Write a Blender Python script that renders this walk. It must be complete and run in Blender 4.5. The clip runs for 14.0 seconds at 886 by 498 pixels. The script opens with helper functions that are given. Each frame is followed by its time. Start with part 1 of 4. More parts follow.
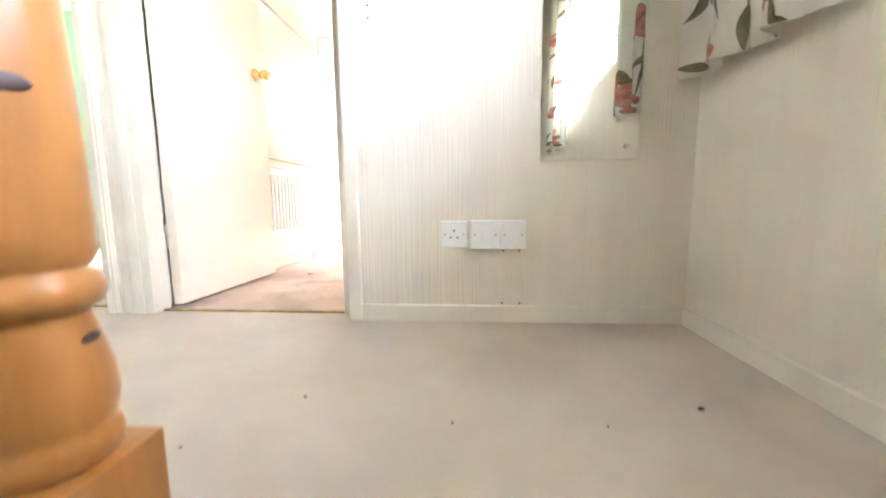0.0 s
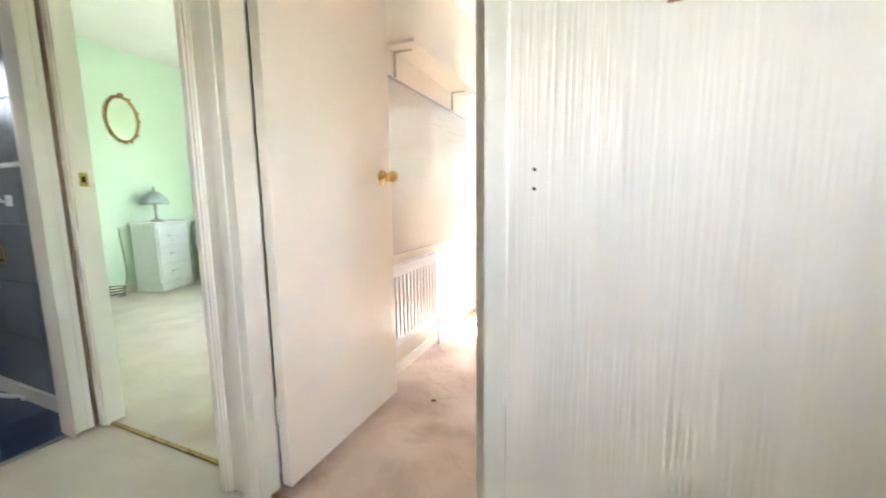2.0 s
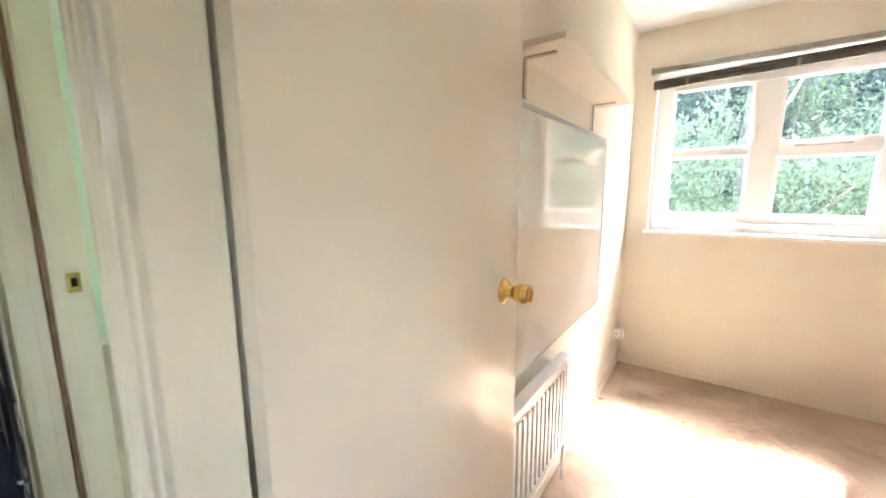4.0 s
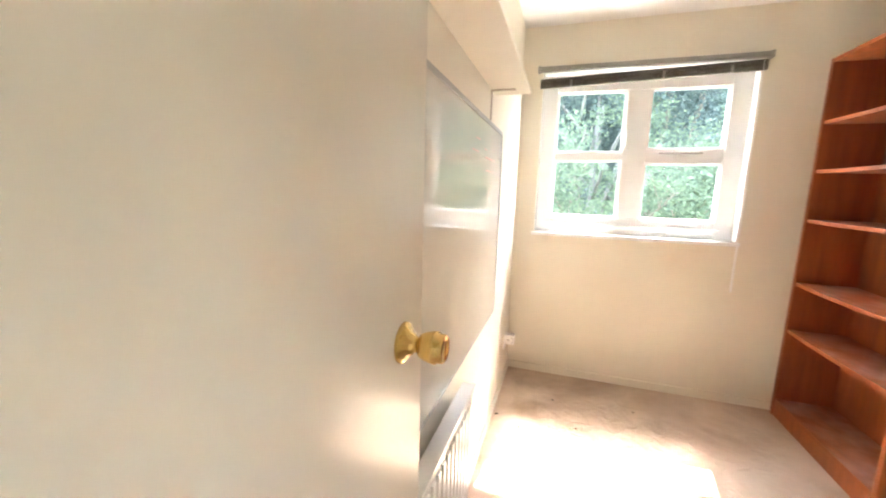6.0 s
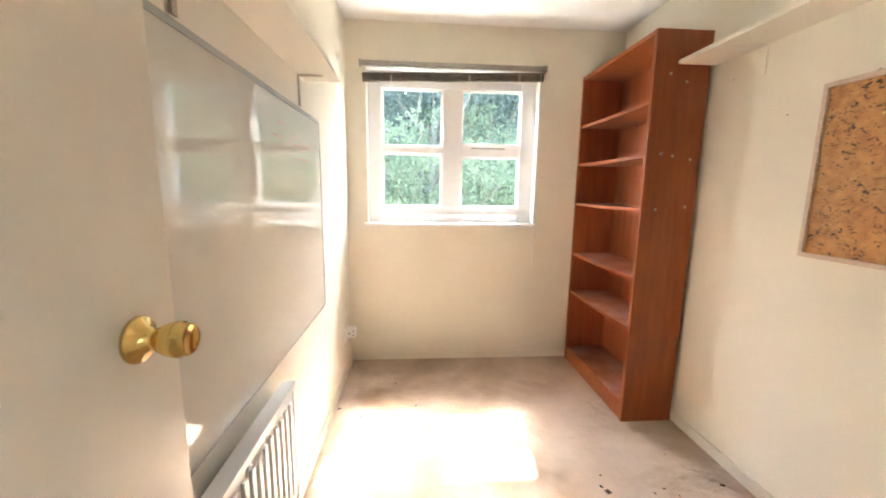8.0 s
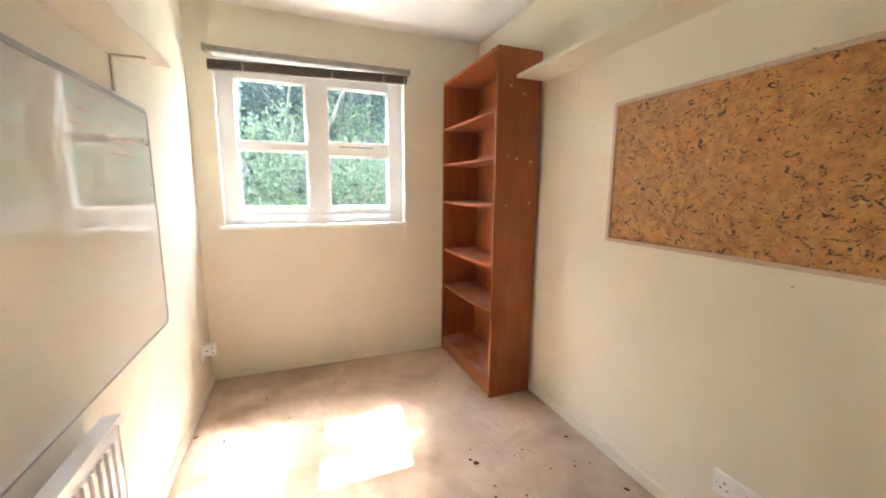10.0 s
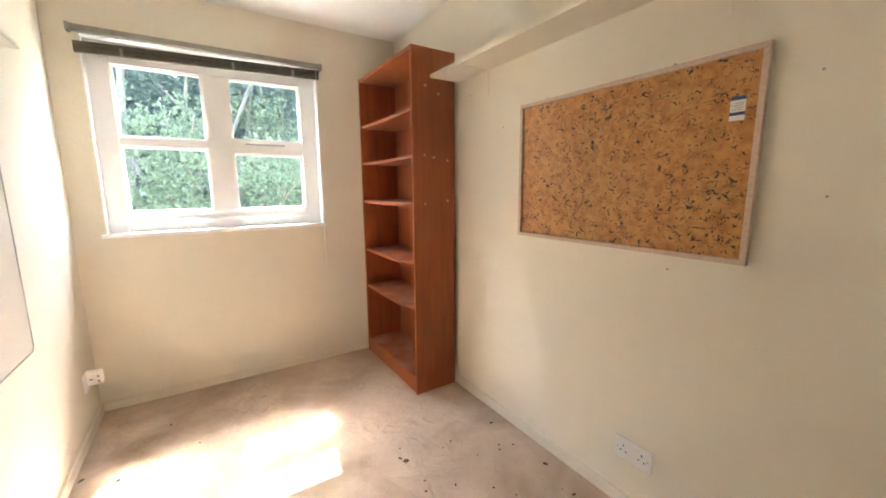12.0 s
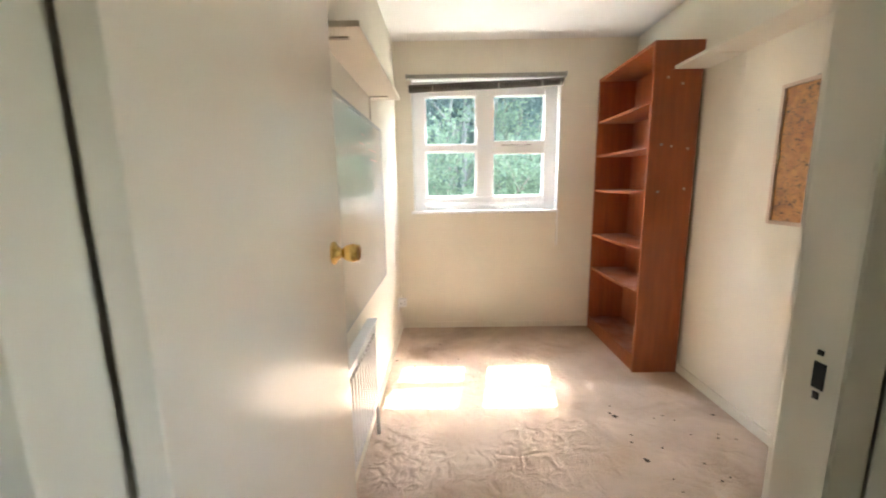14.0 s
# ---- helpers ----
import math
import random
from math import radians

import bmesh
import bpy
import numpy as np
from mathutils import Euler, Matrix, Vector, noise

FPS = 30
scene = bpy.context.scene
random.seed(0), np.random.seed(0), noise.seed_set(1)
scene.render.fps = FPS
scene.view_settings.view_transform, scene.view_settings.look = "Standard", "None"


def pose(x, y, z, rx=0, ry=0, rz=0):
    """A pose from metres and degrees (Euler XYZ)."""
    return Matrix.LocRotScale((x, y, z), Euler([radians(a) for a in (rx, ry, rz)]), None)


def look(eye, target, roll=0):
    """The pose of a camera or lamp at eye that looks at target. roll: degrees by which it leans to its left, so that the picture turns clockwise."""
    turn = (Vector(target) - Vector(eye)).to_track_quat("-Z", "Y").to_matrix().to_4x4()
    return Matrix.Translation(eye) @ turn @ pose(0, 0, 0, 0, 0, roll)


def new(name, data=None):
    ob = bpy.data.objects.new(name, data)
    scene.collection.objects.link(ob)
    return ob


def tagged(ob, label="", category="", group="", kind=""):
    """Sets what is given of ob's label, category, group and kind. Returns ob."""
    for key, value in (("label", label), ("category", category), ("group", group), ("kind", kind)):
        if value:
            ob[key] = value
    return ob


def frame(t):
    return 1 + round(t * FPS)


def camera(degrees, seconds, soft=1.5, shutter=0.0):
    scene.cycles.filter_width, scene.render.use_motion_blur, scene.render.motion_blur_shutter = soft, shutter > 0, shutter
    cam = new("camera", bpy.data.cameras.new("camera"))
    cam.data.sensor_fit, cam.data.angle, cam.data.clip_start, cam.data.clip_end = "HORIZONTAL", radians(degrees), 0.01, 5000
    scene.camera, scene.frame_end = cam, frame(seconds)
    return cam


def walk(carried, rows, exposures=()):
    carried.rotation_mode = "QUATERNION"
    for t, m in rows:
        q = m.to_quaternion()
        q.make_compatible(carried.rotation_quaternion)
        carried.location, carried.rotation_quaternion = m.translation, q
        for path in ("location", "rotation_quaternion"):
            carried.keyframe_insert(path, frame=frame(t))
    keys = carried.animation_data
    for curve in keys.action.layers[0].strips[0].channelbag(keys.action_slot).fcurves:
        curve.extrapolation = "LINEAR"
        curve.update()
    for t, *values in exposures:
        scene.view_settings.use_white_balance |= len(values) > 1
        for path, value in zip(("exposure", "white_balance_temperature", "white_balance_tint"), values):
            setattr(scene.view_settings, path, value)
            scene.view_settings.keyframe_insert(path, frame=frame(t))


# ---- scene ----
cam = camera(99.6, 14.0, 1.8, 0.4)
PATH = [
    (0, (0.702, 0.427, 0.398), (0.558, 2.406, 0.149), -0.5),
    (0.5, (0.685, 0.562, 0.53), (0.496, 2.539, 0.29), -0.5),
    (1, (0.641, 0.69, 0.655), (0.321, 2.648, 0.402), -0.9),
    (1.5, (0.567, 0.801, 0.825), (0.051, 2.716, 0.567), -0.9),
    (2, (0.503, 0.926, 0.952), (-0.269, 2.752, 0.69), -0.7),
    (2.5, (0.425, 1.07, 1.104), (-0.604, 2.768, 0.852), -1.0),
    (3, (0.292, 1.257, 1.237), (-0.862, 2.873, 0.957), -0.6),
    (3.2, (0.243, 1.319, 1.298), (-0.933, 2.916, 1.005), -0.3),
    (5.3, (-0.248, 1.845, 1.298), (-1.189, 3.578, 0.963), 0.9),
    (5.5, (-0.226, 1.866, 1.282), (-1.074, 3.65, 0.972), 1.5),
    (6, (-0.18, 1.878, 1.282), (-0.781, 3.761, 0.972), 1.6),
    (6.5, (-0.141, 1.896, 1.273), (-0.524, 3.834, 0.964), 1.6),
    (7, (-0.1, 1.897, 1.264), (-0.292, 3.864, 0.956), 1.3),
    (7.5, (-0.072, 1.898, 1.254), (-0.083, 3.874, 0.943), 1.1),
    (8, (-0.033, 1.878, 1.253), (0.112, 3.849, 0.942), 0.8),
    (10.5, (0.071, 1.826, 1.25), (0.928, 3.607, 0.942), 0.4),
    (11, (0.085, 1.821, 1.254), (1.061, 3.539, 0.943), 0.3),
    (11.5, (0.095, 1.814, 1.255), (1.138, 3.492, 0.943), 0.0),
    (12, (0.088, 1.809, 1.256), (1.151, 3.474, 0.938), -0.4),
    (12.5, (0.034, 1.775, 1.257), (1.061, 3.463, 0.944), -0.5),
    (13, (-0.023, 1.647, 1.242), (0.69, 3.489, 0.927), -1.2),
    (13.5, (-0.06, 1.502, 1.235), (0.243, 3.454, 0.917), -1.2),
    (14, (-0.096, 1.403, 1.223), (-0.121, 3.375, 0.892), -0.9),
]
EXPOSURES = [(0.0, 7.40, 5980, 15), (0.5, 7.32, 5980, 15), (1.0, 7.08, 5990, 15), (1.5, 6.78, 6000, 14), (2.0, 6.48, 6050, 14), (2.5, 6.30, 6120, 15), (3.0, 6.15, 6250, 13),
             (5.3, 5.99, 6480, 13), (6.5, 5.95, 6480, 11), (8.0, 5.80, 6480, 11), (11.0, 5.63, 6530, 11), (12.5, 5.66, 6530, 11), (13.3, 5.58, 6430, 10), (14.0, 5.54, 6280, 9)]
walk(cam, [(t, look(eye, target, roll)) for t, eye, target, roll in PATH], EXPOSURES)

# ---- world, sun and window light ----
world = bpy.data.worlds.new("sky")
scene.world = world
world.use_nodes = True
sky = world.node_tree.nodes.new("ShaderNodeTexSky")
sky.sky_type, sky.sun_disc = "NISHITA", False
SUN = Vector((0.155, 1.0, 1.40)).normalized()
sky.sun_elevation = math.asin(SUN.z)
sky.sun_rotation = math.atan2(SUN.x, SUN.y)
background = world.node_tree.nodes["Background"]
background.inputs["Strength"].default_value = 0.15
haze = world.node_tree.nodes.new("ShaderNodeHueSaturation")
haze.inputs["Saturation"].default_value = 0.6
world.node_tree.links.new(sky.outputs[0], haze.inputs["Color"])
world.node_tree.links.new(haze.outputs[0], background.inputs["Color"])

sun = new("sun", bpy.data.lights.new("sun", "SUN"))
sun.data.energy, sun.data.angle, sun.data.color = 1.8, radians(0.6), (1.0, 0.965, 0.91)
sun.matrix_world = look(SUN * 20, (0, 0, 0))


def window_light(name, eye, target, width, height, power, colour=(0.95, 0.98, 1.0)):
    lamp = new(name, bpy.data.lights.new(name, "AREA"))
    lamp.data.shape, lamp.data.size, lamp.data.size_y = "RECTANGLE", width, height
    lamp.data.energy, lamp.data.color = power, colour
    lamp.matrix_world = look(eye, target)
    return lamp


window_light("landing_window_light", (1.63, 0.45, 1.32), (0.35, 0.45, 0.25), 0.95, 0.44, 0.185, (1.0, 0.96, 0.90))
window_light("bedroom_window_light", (-1.6, 4.66, 1.5), (-2.6, 3.0, 0.6), 0.8, 0.8, 0.2)
# unseen, stands indoors before the blocked opening to brighten the tiles
window_light("bathroom_window_light", (-3.85, 1.11, 1.715), (-2.5, 0.6, 1.1), 0.58, 0.62, 0.10)


# ---- materials ----
def material(name, colour, rough=0.6, metal=0.0, vary=0.08, scale=3.0, grain=0.0, grain_scale=200.0,
             stretch=(1, 1, 1), tint=None, gloss=0.5, random_value=0.0):
    """A paint, cloth or metal: broad colour drift, fine relief."""
    m = bpy.data.materials.new(name)
    m.use_nodes = True
    n, l = m.node_tree.nodes, m.node_tree.links
    b = n["Principled BSDF"]
    b.inputs["Roughness"].default_value, b.inputs["Metallic"].default_value = rough, metal
    b.inputs["Specular IOR Level"].default_value = gloss
    co = n.new("ShaderNodeTexCoord")
    mp = n.new("ShaderNodeMapping")
    mp.inputs["Scale"].default_value = stretch
    l.new(co.outputs["Object"], mp.inputs["Vector"])
    broad = n.new("ShaderNodeTexNoise")
    broad.inputs["Scale"].default_value, broad.inputs["Detail"].default_value = scale, 5
    l.new(mp.outputs[0], broad.inputs["Vector"])
    mix = n.new("ShaderNodeMix")
    mix.data_type = "RGBA"
    dark = tint or tuple(c * (1 - 2 * vary) for c in colour)
    mix.inputs[6].default_value, mix.inputs[7].default_value = (*dark, 1), (*colour, 1)
    ramp = n.new("ShaderNodeMapRange")
    ramp.inputs["From Min"].default_value, ramp.inputs["From Max"].default_value = 0.3, 0.65
    l.new(broad.outputs["Fac"], ramp.inputs["Value"])
    l.new(ramp.outputs[0], mix.inputs[0])
    out = mix.outputs[2]
    if random_value:
        info = n.new("ShaderNodeObjectInfo")
        hsv = n.new("ShaderNodeHueSaturation")
        mr = n.new("ShaderNodeMapRange")
        mr.inputs["To Min"].default_value, mr.inputs["To Max"].default_value = 1 - random_value, 1 + random_value
        l.new(info.outputs["Random"], mr.inputs["Value"])
        l.new(mr.outputs[0], hsv.inputs["Value"])
        l.new(out, hsv.inputs["Color"])
        out = hsv.outputs[0]
    l.new(out, b.inputs["Base Color"])
    if grain:
        fine = n.new("ShaderNodeTexNoise")
        fine.inputs["Scale"].default_value, fine.inputs["Detail"].default_value = grain_scale, 3
        l.new(mp.outputs[0], fine.inputs["Vector"])
        bump = n.new("ShaderNodeBump")
        bump.inputs["Strength"].default_value, bump.inputs["Distance"].default_value = grain, 0.003
        l.new(fine.outputs["Fac"], bump.inputs["Height"])
        l.new(bump.outputs[0], b.inputs["Normal"])
    return m


def nodes_of(m):
    return m.node_tree.nodes, m.node_tree.links, m.node_tree.nodes["Principled BSDF"]


WALLPAPER = material("striated_wallpaper", (0.82, 0.75, 0.635), 0.75, vary=0.03, scale=1.5, grain=0.6, grain_scale=20, stretch=(8, 8, 0.22))
ribs = nodes_of(WALLPAPER)[2].inputs["Normal"].links[0].from_node
ribs.inputs["Strength"].default_value, ribs.inputs["Distance"].default_value = 0.9, 0.0034
CREAM = material("cream_wall_paint", (0.80, 0.742, 0.62), 0.7, vary=0.03, scale=1.2, grain=0.25, grain_scale=60)
MINT = material("mint_wall_paint", (0.65, 0.79, 0.62), 0.75, vary=0.03, scale=1.2, grain=0.2, grain_scale=60)
WHITE_WALL = material("white_wall_paint", (0.78, 0.79, 0.78), 0.6, vary=0.03, grain=0.15, grain_scale=60)
CEILING = material("ceiling_white", (0.84, 0.82, 0.78), 0.85, vary=0.02, grain=0.3, grain_scale=90)
GLOSS = material("white_gloss_paint", (0.81, 0.75, 0.635), 0.38, vary=0.03, scale=2)
DOOR_PAINT = material("door_gloss_paint", (0.84, 0.77, 0.66), 0.24, gloss=0.36, vary=0.04, scale=1.2, grain=0.05, grain_scale=14)
UPVC = material("white_upvc", (0.90, 0.90, 0.89), 0.25, vary=0.02)
PLASTIC = material("white_plastic", (0.88, 0.87, 0.85), 0.3, vary=0.03)
PALE_CARPET = material("pale_carpet", (0.60, 0.52, 0.43), 0.95, vary=0.05, scale=4, grain=0.7, grain_scale=420)
WORN_CARPET = material("worn_beige_carpet", (0.65, 0.515, 0.405), 0.95, vary=0.15, scale=3.2, grain=0.8, grain_scale=380, tint=(0.50, 0.375, 0.275))
BED_CARPET = material("cream_carpet", (0.62, 0.54, 0.45), 0.95, vary=0.06, scale=4, grain=0.7, grain_scale=380)
BRASS = material("polished_brass", (0.85, 0.60, 0.22), 0.16, 1.0, vary=0.1, scale=30)
STRIP = material("worn_brass_strip", (0.50, 0.34, 0.12), 0.4, 0.8, vary=0.25, scale=30)
DISTANT = material("distant_foliage", (0.065, 0.085, 0.078), 0.9, vary=0.4, scale=1.6, tint=(0.038, 0.055, 0.052), grain=1.0, grain_scale=6)
CHROME = material("chrome", (0.75, 0.76, 0.78), 0.1, 1.0, vary=0.04, scale=20)
STEEL = material("dull_steel", (0.45, 0.44, 0.42), 0.35, 1.0, vary=0.1, scale=40)
TEAK = material("red_brown_wood_veneer", (0.37, 0.095, 0.025), 0.36, vary=0.16, scale=4, grain=0.1, grain_scale=40, stretch=(7, 7, 0.7))
PINE = material("varnished_pine", (0.50, 0.22, 0.062), 0.28, vary=0.14, scale=5, stretch=(6, 6, 0.8), tint=(0.38, 0.145, 0.033))
BROWN_STRIP = material("plain_brown", (0.30, 0.19, 0.11), 0.7, vary=0.15, scale=20)
KNOT = material("pine_knot", (0.13, 0.075, 0.06), 0.4, vary=0.2, scale=60)
PALE_WOOD = material("pale_wood", (0.66, 0.50, 0.38), 0.55, vary=0.1, scale=20, stretch=(1, 6, 6))
WHITEBOARD = material("whiteboard_surface", (0.70, 0.67, 0.59), 0.05, vary=0.02, scale=2, gloss=0.9)
GREY_TRIM = material("grey_trim", (0.36, 0.36, 0.34), 0.4, vary=0.05)
PEN = material("faded_red_pen", (0.62, 0.36, 0.30), 0.4, vary=0.1, scale=40)
# near-black pieces set on surfaces; the shade inside holes is in this colour
DARK = material("hole_shade", (0.02, 0.017, 0.014), 0.8)
SLAT = material("dark_blind_slat", (0.10, 0.085, 0.065), 0.4, vary=0.15, scale=30)
RAIL = material("blind_headrail", (0.36, 0.34, 0.30), 0.35, 0.6, vary=0.08, scale=30)
CHEST_WHITE = material("white_lacquer", (0.80, 0.82, 0.80), 0.35, vary=0.03)
GILT = material("gilt_frame", (0.42, 0.25, 0.08), 0.4, 0.6, vary=0.3, scale=60)
BEDDING = material("pale_green_bedding", (0.76, 0.83, 0.75), 0.85, vary=0.07, scale=9, grain=0.4, grain_scale=60)
VALANCE = material("green_valance", (0.68, 0.79, 0.62), 0.85, vary=0.08, scale=9, grain=0.3, grain_scale=60)
FLOWER = material("red_embroidery", (0.55, 0.10, 0.08), 0.8, vary=0.2, scale=60)
LEAF_PRINT = material("green_embroidery", (0.10, 0.22, 0.07), 0.8, vary=0.2, scale=60)
BLUE_TILE = material("blue_floor_tile", (0.035, 0.065, 0.14), 0.28, vary=0.2, scale=7, grain=0.15, grain_scale=30, random_value=0.12)
WALL_TILE = material("grey_wall_tile", (0.20, 0.20, 0.205), 0.18, vary=0.06, scale=3, random_value=0.05)
GROUT = material("grout", (0.5, 0.5, 0.49), 0.8)
TOWEL = material("grey_towel", (0.46, 0.44, 0.41), 0.95, vary=0.1, scale=14, grain=0.6, grain_scale=240)
TOWEL_GREEN = material("patterned_towel", (0.62, 0.60, 0.48), 0.95, vary=0.2, scale=18, tint=(0.12, 0.17, 0.05), grain=0.5, grain_scale=240)
MAT = material("brown_bath_mat", (0.085, 0.055, 0.04), 0.95, vary=0.25, scale=20, grain=0.7, grain_scale=200)
CABLE = material("black_cable", (0.015, 0.015, 0.015), 0.5)
DARK_BARK = material("dark_bark", (0.11, 0.095, 0.075), 0.9, vary=0.25, scale=8, grain=0.8, grain_scale=30, stretch=(1, 1, 0.3))
BARK = material("bark", (0.09, 0.09, 0.083), 0.9, vary=0.25, scale=8, grain=0.8, grain_scale=30, stretch=(1, 1, 0.3))
GRASS = material("grass", (0.07, 0.12, 0.03), 0.9, vary=0.25, scale=0.6, grain=0.6, grain_scale=20)
BRICK = material("outer_render", (0.35, 0.22, 0.15), 0.85, vary=0.15, scale=6, grain=0.4, grain_scale=40)
LAMP_GLASS = material("frosted_lamp_glass", (0.66, 0.76, 0.70), 0.3, vary=0.06, scale=20)
CORK = material("cork", (0.57, 0.28, 0.08), 0.5, vary=0.2, scale=34, grain=0.6, grain_scale=120, tint=(0.37, 0.15, 0.04))

# dust lying on the upward faces of the shelves
DUSTY = material("dusty_veneer", (0.38, 0.10, 0.028), 0.42, vary=0.16, scale=4, grain=0.1, grain_scale=40, stretch=(7, 0.7, 7))
n, l, b = nodes_of(DUSTY)
base = b.inputs["Base Color"].links[0].from_socket
geo = n.new("ShaderNodeNewGeometry")
split = n.new("ShaderNodeSeparateXYZ")
l.new(geo.outputs["Normal"], split.inputs[0])
co = n.new("ShaderNodeTexCoord")
spot = n.new("ShaderNodeTexNoise")
spot.inputs["Scale"].default_value, spot.inputs["Detail"].default_value = 7, 6
l.new(co.outputs["Object"], spot.inputs["Vector"])
amount = n.new("ShaderNodeMath")
amount.operation, amount.use_clamp = "MULTIPLY", True
l.new(split.outputs[2], amount.inputs[0])
patch = n.new("ShaderNodeMapRange")
patch.inputs["From Min"].default_value, patch.inputs["From Max"].default_value, patch.inputs["To Max"].default_value = 0.38, 0.75, 0.6
l.new(spot.outputs["Fac"], patch.inputs["Value"])
l.new(patch.outputs[0], amount.inputs[1])
mix = n.new("ShaderNodeMix")
mix.data_type = "RGBA"
mix.inputs[7].default_value = (0.62, 0.42, 0.34, 1)
l.new(amount.outputs[0], mix.inputs[0])
l.new(base, mix.inputs[6])
l.new(mix.outputs[2], b.inputs["Base Color"])

MIRROR = bpy.data.materials.new("mirror_glass")
MIRROR.use_nodes = True
n, l, b = nodes_of(MIRROR)
b.inputs["Base Color"].default_value = (0.88, 0.90, 0.87, 1)
b.inputs["Metallic"].default_value, b.inputs["Roughness"].default_value = 1.0, 0.015

GLASS = bpy.data.materials.new("window_glass")
GLASS.use_nodes = True
n, l, b = nodes_of(GLASS)
b.inputs["Base Color"].default_value = (1, 1, 1, 1)
b.inputs["Roughness"].default_value, b.inputs["IOR"].default_value = 0.0, 1.03
b.inputs["Transmission Weight"].default_value = 1.0

LEAF = bpy.data.materials.new("leaves")
LEAF.use_nodes = True
n, l, b = nodes_of(LEAF)
geo = n.new("ShaderNodeNewGeometry")
ramp = n.new("ShaderNodeValToRGB")
ramp.color_ramp.elements[0].color, ramp.color_ramp.elements[1].color = (0.030, 0.043, 0.043, 1), (0.060, 0.080, 0.070, 1)
l.new(geo.outputs["Random Per Island"], ramp.inputs[0])
l.new(ramp.outputs[0], b.inputs["Base Color"])
b.inputs["Roughness"].default_value, b.inputs["Specular IOR Level"].default_value = 0.9, 0.05
thin = n.new("ShaderNodeBsdfTranslucent")
l.new(ramp.outputs[0], thin.inputs["Color"])
both = n.new("ShaderNodeMixShader")
both.inputs[0].default_value = 0.05
l.new(b.outputs[0], both.inputs[1])
l.new(thin.outputs[0], both.inputs[2])
l.new(both.outputs[0], n["Material Output"].inputs["Surface"])

SHRUB_LEAF = LEAF.copy()
SHRUB_LEAF.name = "pale_shrub_leaves"
bright = SHRUB_LEAF.node_tree.nodes["Color Ramp"].color_ramp
bright.elements[0].color, bright.elements[1].color = (0.044, 0.062, 0.044, 1), (0.085, 0.110, 0.072, 1)

# dark flakes in the cork
n, l, b = nodes_of(CORK)
base = b.inputs["Base Color"].links[0].from_socket
co = n.new("ShaderNodeTexCoord")
warp = n.new("ShaderNodeTexNoise")
warp.inputs["Scale"].default_value = 30
l.new(co.outputs["Object"], warp.inputs["Vector"])
mp = n.new("ShaderNodeMapping")
mp.inputs["Scale"].default_value = (44, 44, 105)
add = n.new("ShaderNodeVectorMath")
add.operation = "MULTIPLY_ADD"
add.inputs[1].default_value = (0.09, 0.09, 0.09)
l.new(warp.outputs["Color"], add.inputs[0])
l.new(co.outputs["Object"], add.inputs[2])
l.new(add.outputs[0], mp.inputs["Vector"])
flake = n.new("ShaderNodeTexNoise")
flake.inputs["Scale"].default_value, flake.inputs["Detail"].default_value = 1.0, 3
l.new(mp.outputs[0], flake.inputs["Vector"])
cut = n.new("ShaderNodeMapRange")
cut.inputs["From Min"].default_value, cut.inputs["From Max"].default_value = 0.595, 0.625
l.new(flake.outputs["Fac"], cut.inputs["Value"])
mix = n.new("ShaderNodeMix")
mix.data_type = "RGBA"
mix.inputs[7].default_value = (0.04, 0.028, 0.016, 1)
l.new(cut.outputs[0], mix.inputs[0])
l.new(base, mix.inputs[6])
l.new(mix.outputs[2], b.inputs["Base Color"])


def worn(m, stain, amount, dent):
    """Stains with soft edges and crushed, uneven pile over a carpet."""
    n, l, b = nodes_of(m)
    base = b.inputs["Base Color"].links[0].from_socket
    fine_normal = b.inputs["Normal"].links[0].from_node
    co = n.new("ShaderNodeTexCoord")
    blot = n.new("ShaderNodeTexNoise")
    blot.inputs["Scale"].default_value, blot.inputs["Detail"].default_value, blot.inputs["Distortion"].default_value = 1.7, 8, 0.6
    l.new(co.outputs["Object"], blot.inputs["Vector"])
    cut = n.new("ShaderNodeMapRange")
    cut.inputs["From Min"].default_value, cut.inputs["From Max"].default_value, cut.inputs["To Max"].default_value = 0.50, 0.68, amount
    l.new(blot.outputs["Fac"], cut.inputs["Value"])
    mix = n.new("ShaderNodeMix")
    mix.data_type = "RGBA"
    mix.inputs[7].default_value = (*stain, 1)
    l.new(cut.outputs[0], mix.inputs[0])
    l.new(base, mix.inputs[6])
    l.new(mix.outputs[2], b.inputs["Base Color"])
    pile = n.new("ShaderNodeTexNoise")
    pile.inputs["Scale"].default_value, pile.inputs["Detail"].default_value, pile.inputs["Distortion"].default_value = 11, 4, 1.2
    l.new(co.outputs["Object"], pile.inputs["Vector"])
    bump = n.new("ShaderNodeBump")
    bump.inputs["Strength"].default_value, bump.inputs["Distance"].default_value = dent, 0.02
    l.new(pile.outputs["Fac"], bump.inputs["Height"])
    l.new(bump.outputs[0], fine_normal.inputs["Normal"])


worn(WORN_CARPET, (0.26, 0.18, 0.12), 0.75, 0.85)
worn(PALE_CARPET, (0.42, 0.34, 0.26), 0.5, 0.2)
worn(BED_CARPET, (0.40, 0.32, 0.22), 0.5, 0.35)


# ---- building helpers ----
def box(bm, x0, x1, y0, y1, z0, z1):
    v = [bm.verts.new((x, y, z)) for x in (x0, x1) for y in (y0, y1) for z in (z0, z1)]
    for f in ((0, 1, 3, 2), (4, 6, 7, 5), (0, 4, 5, 1), (2, 3, 7, 6), (0, 2, 6, 4), (1, 5, 7, 3)):
        bm.faces.new([v[i] for i in f])
    return v


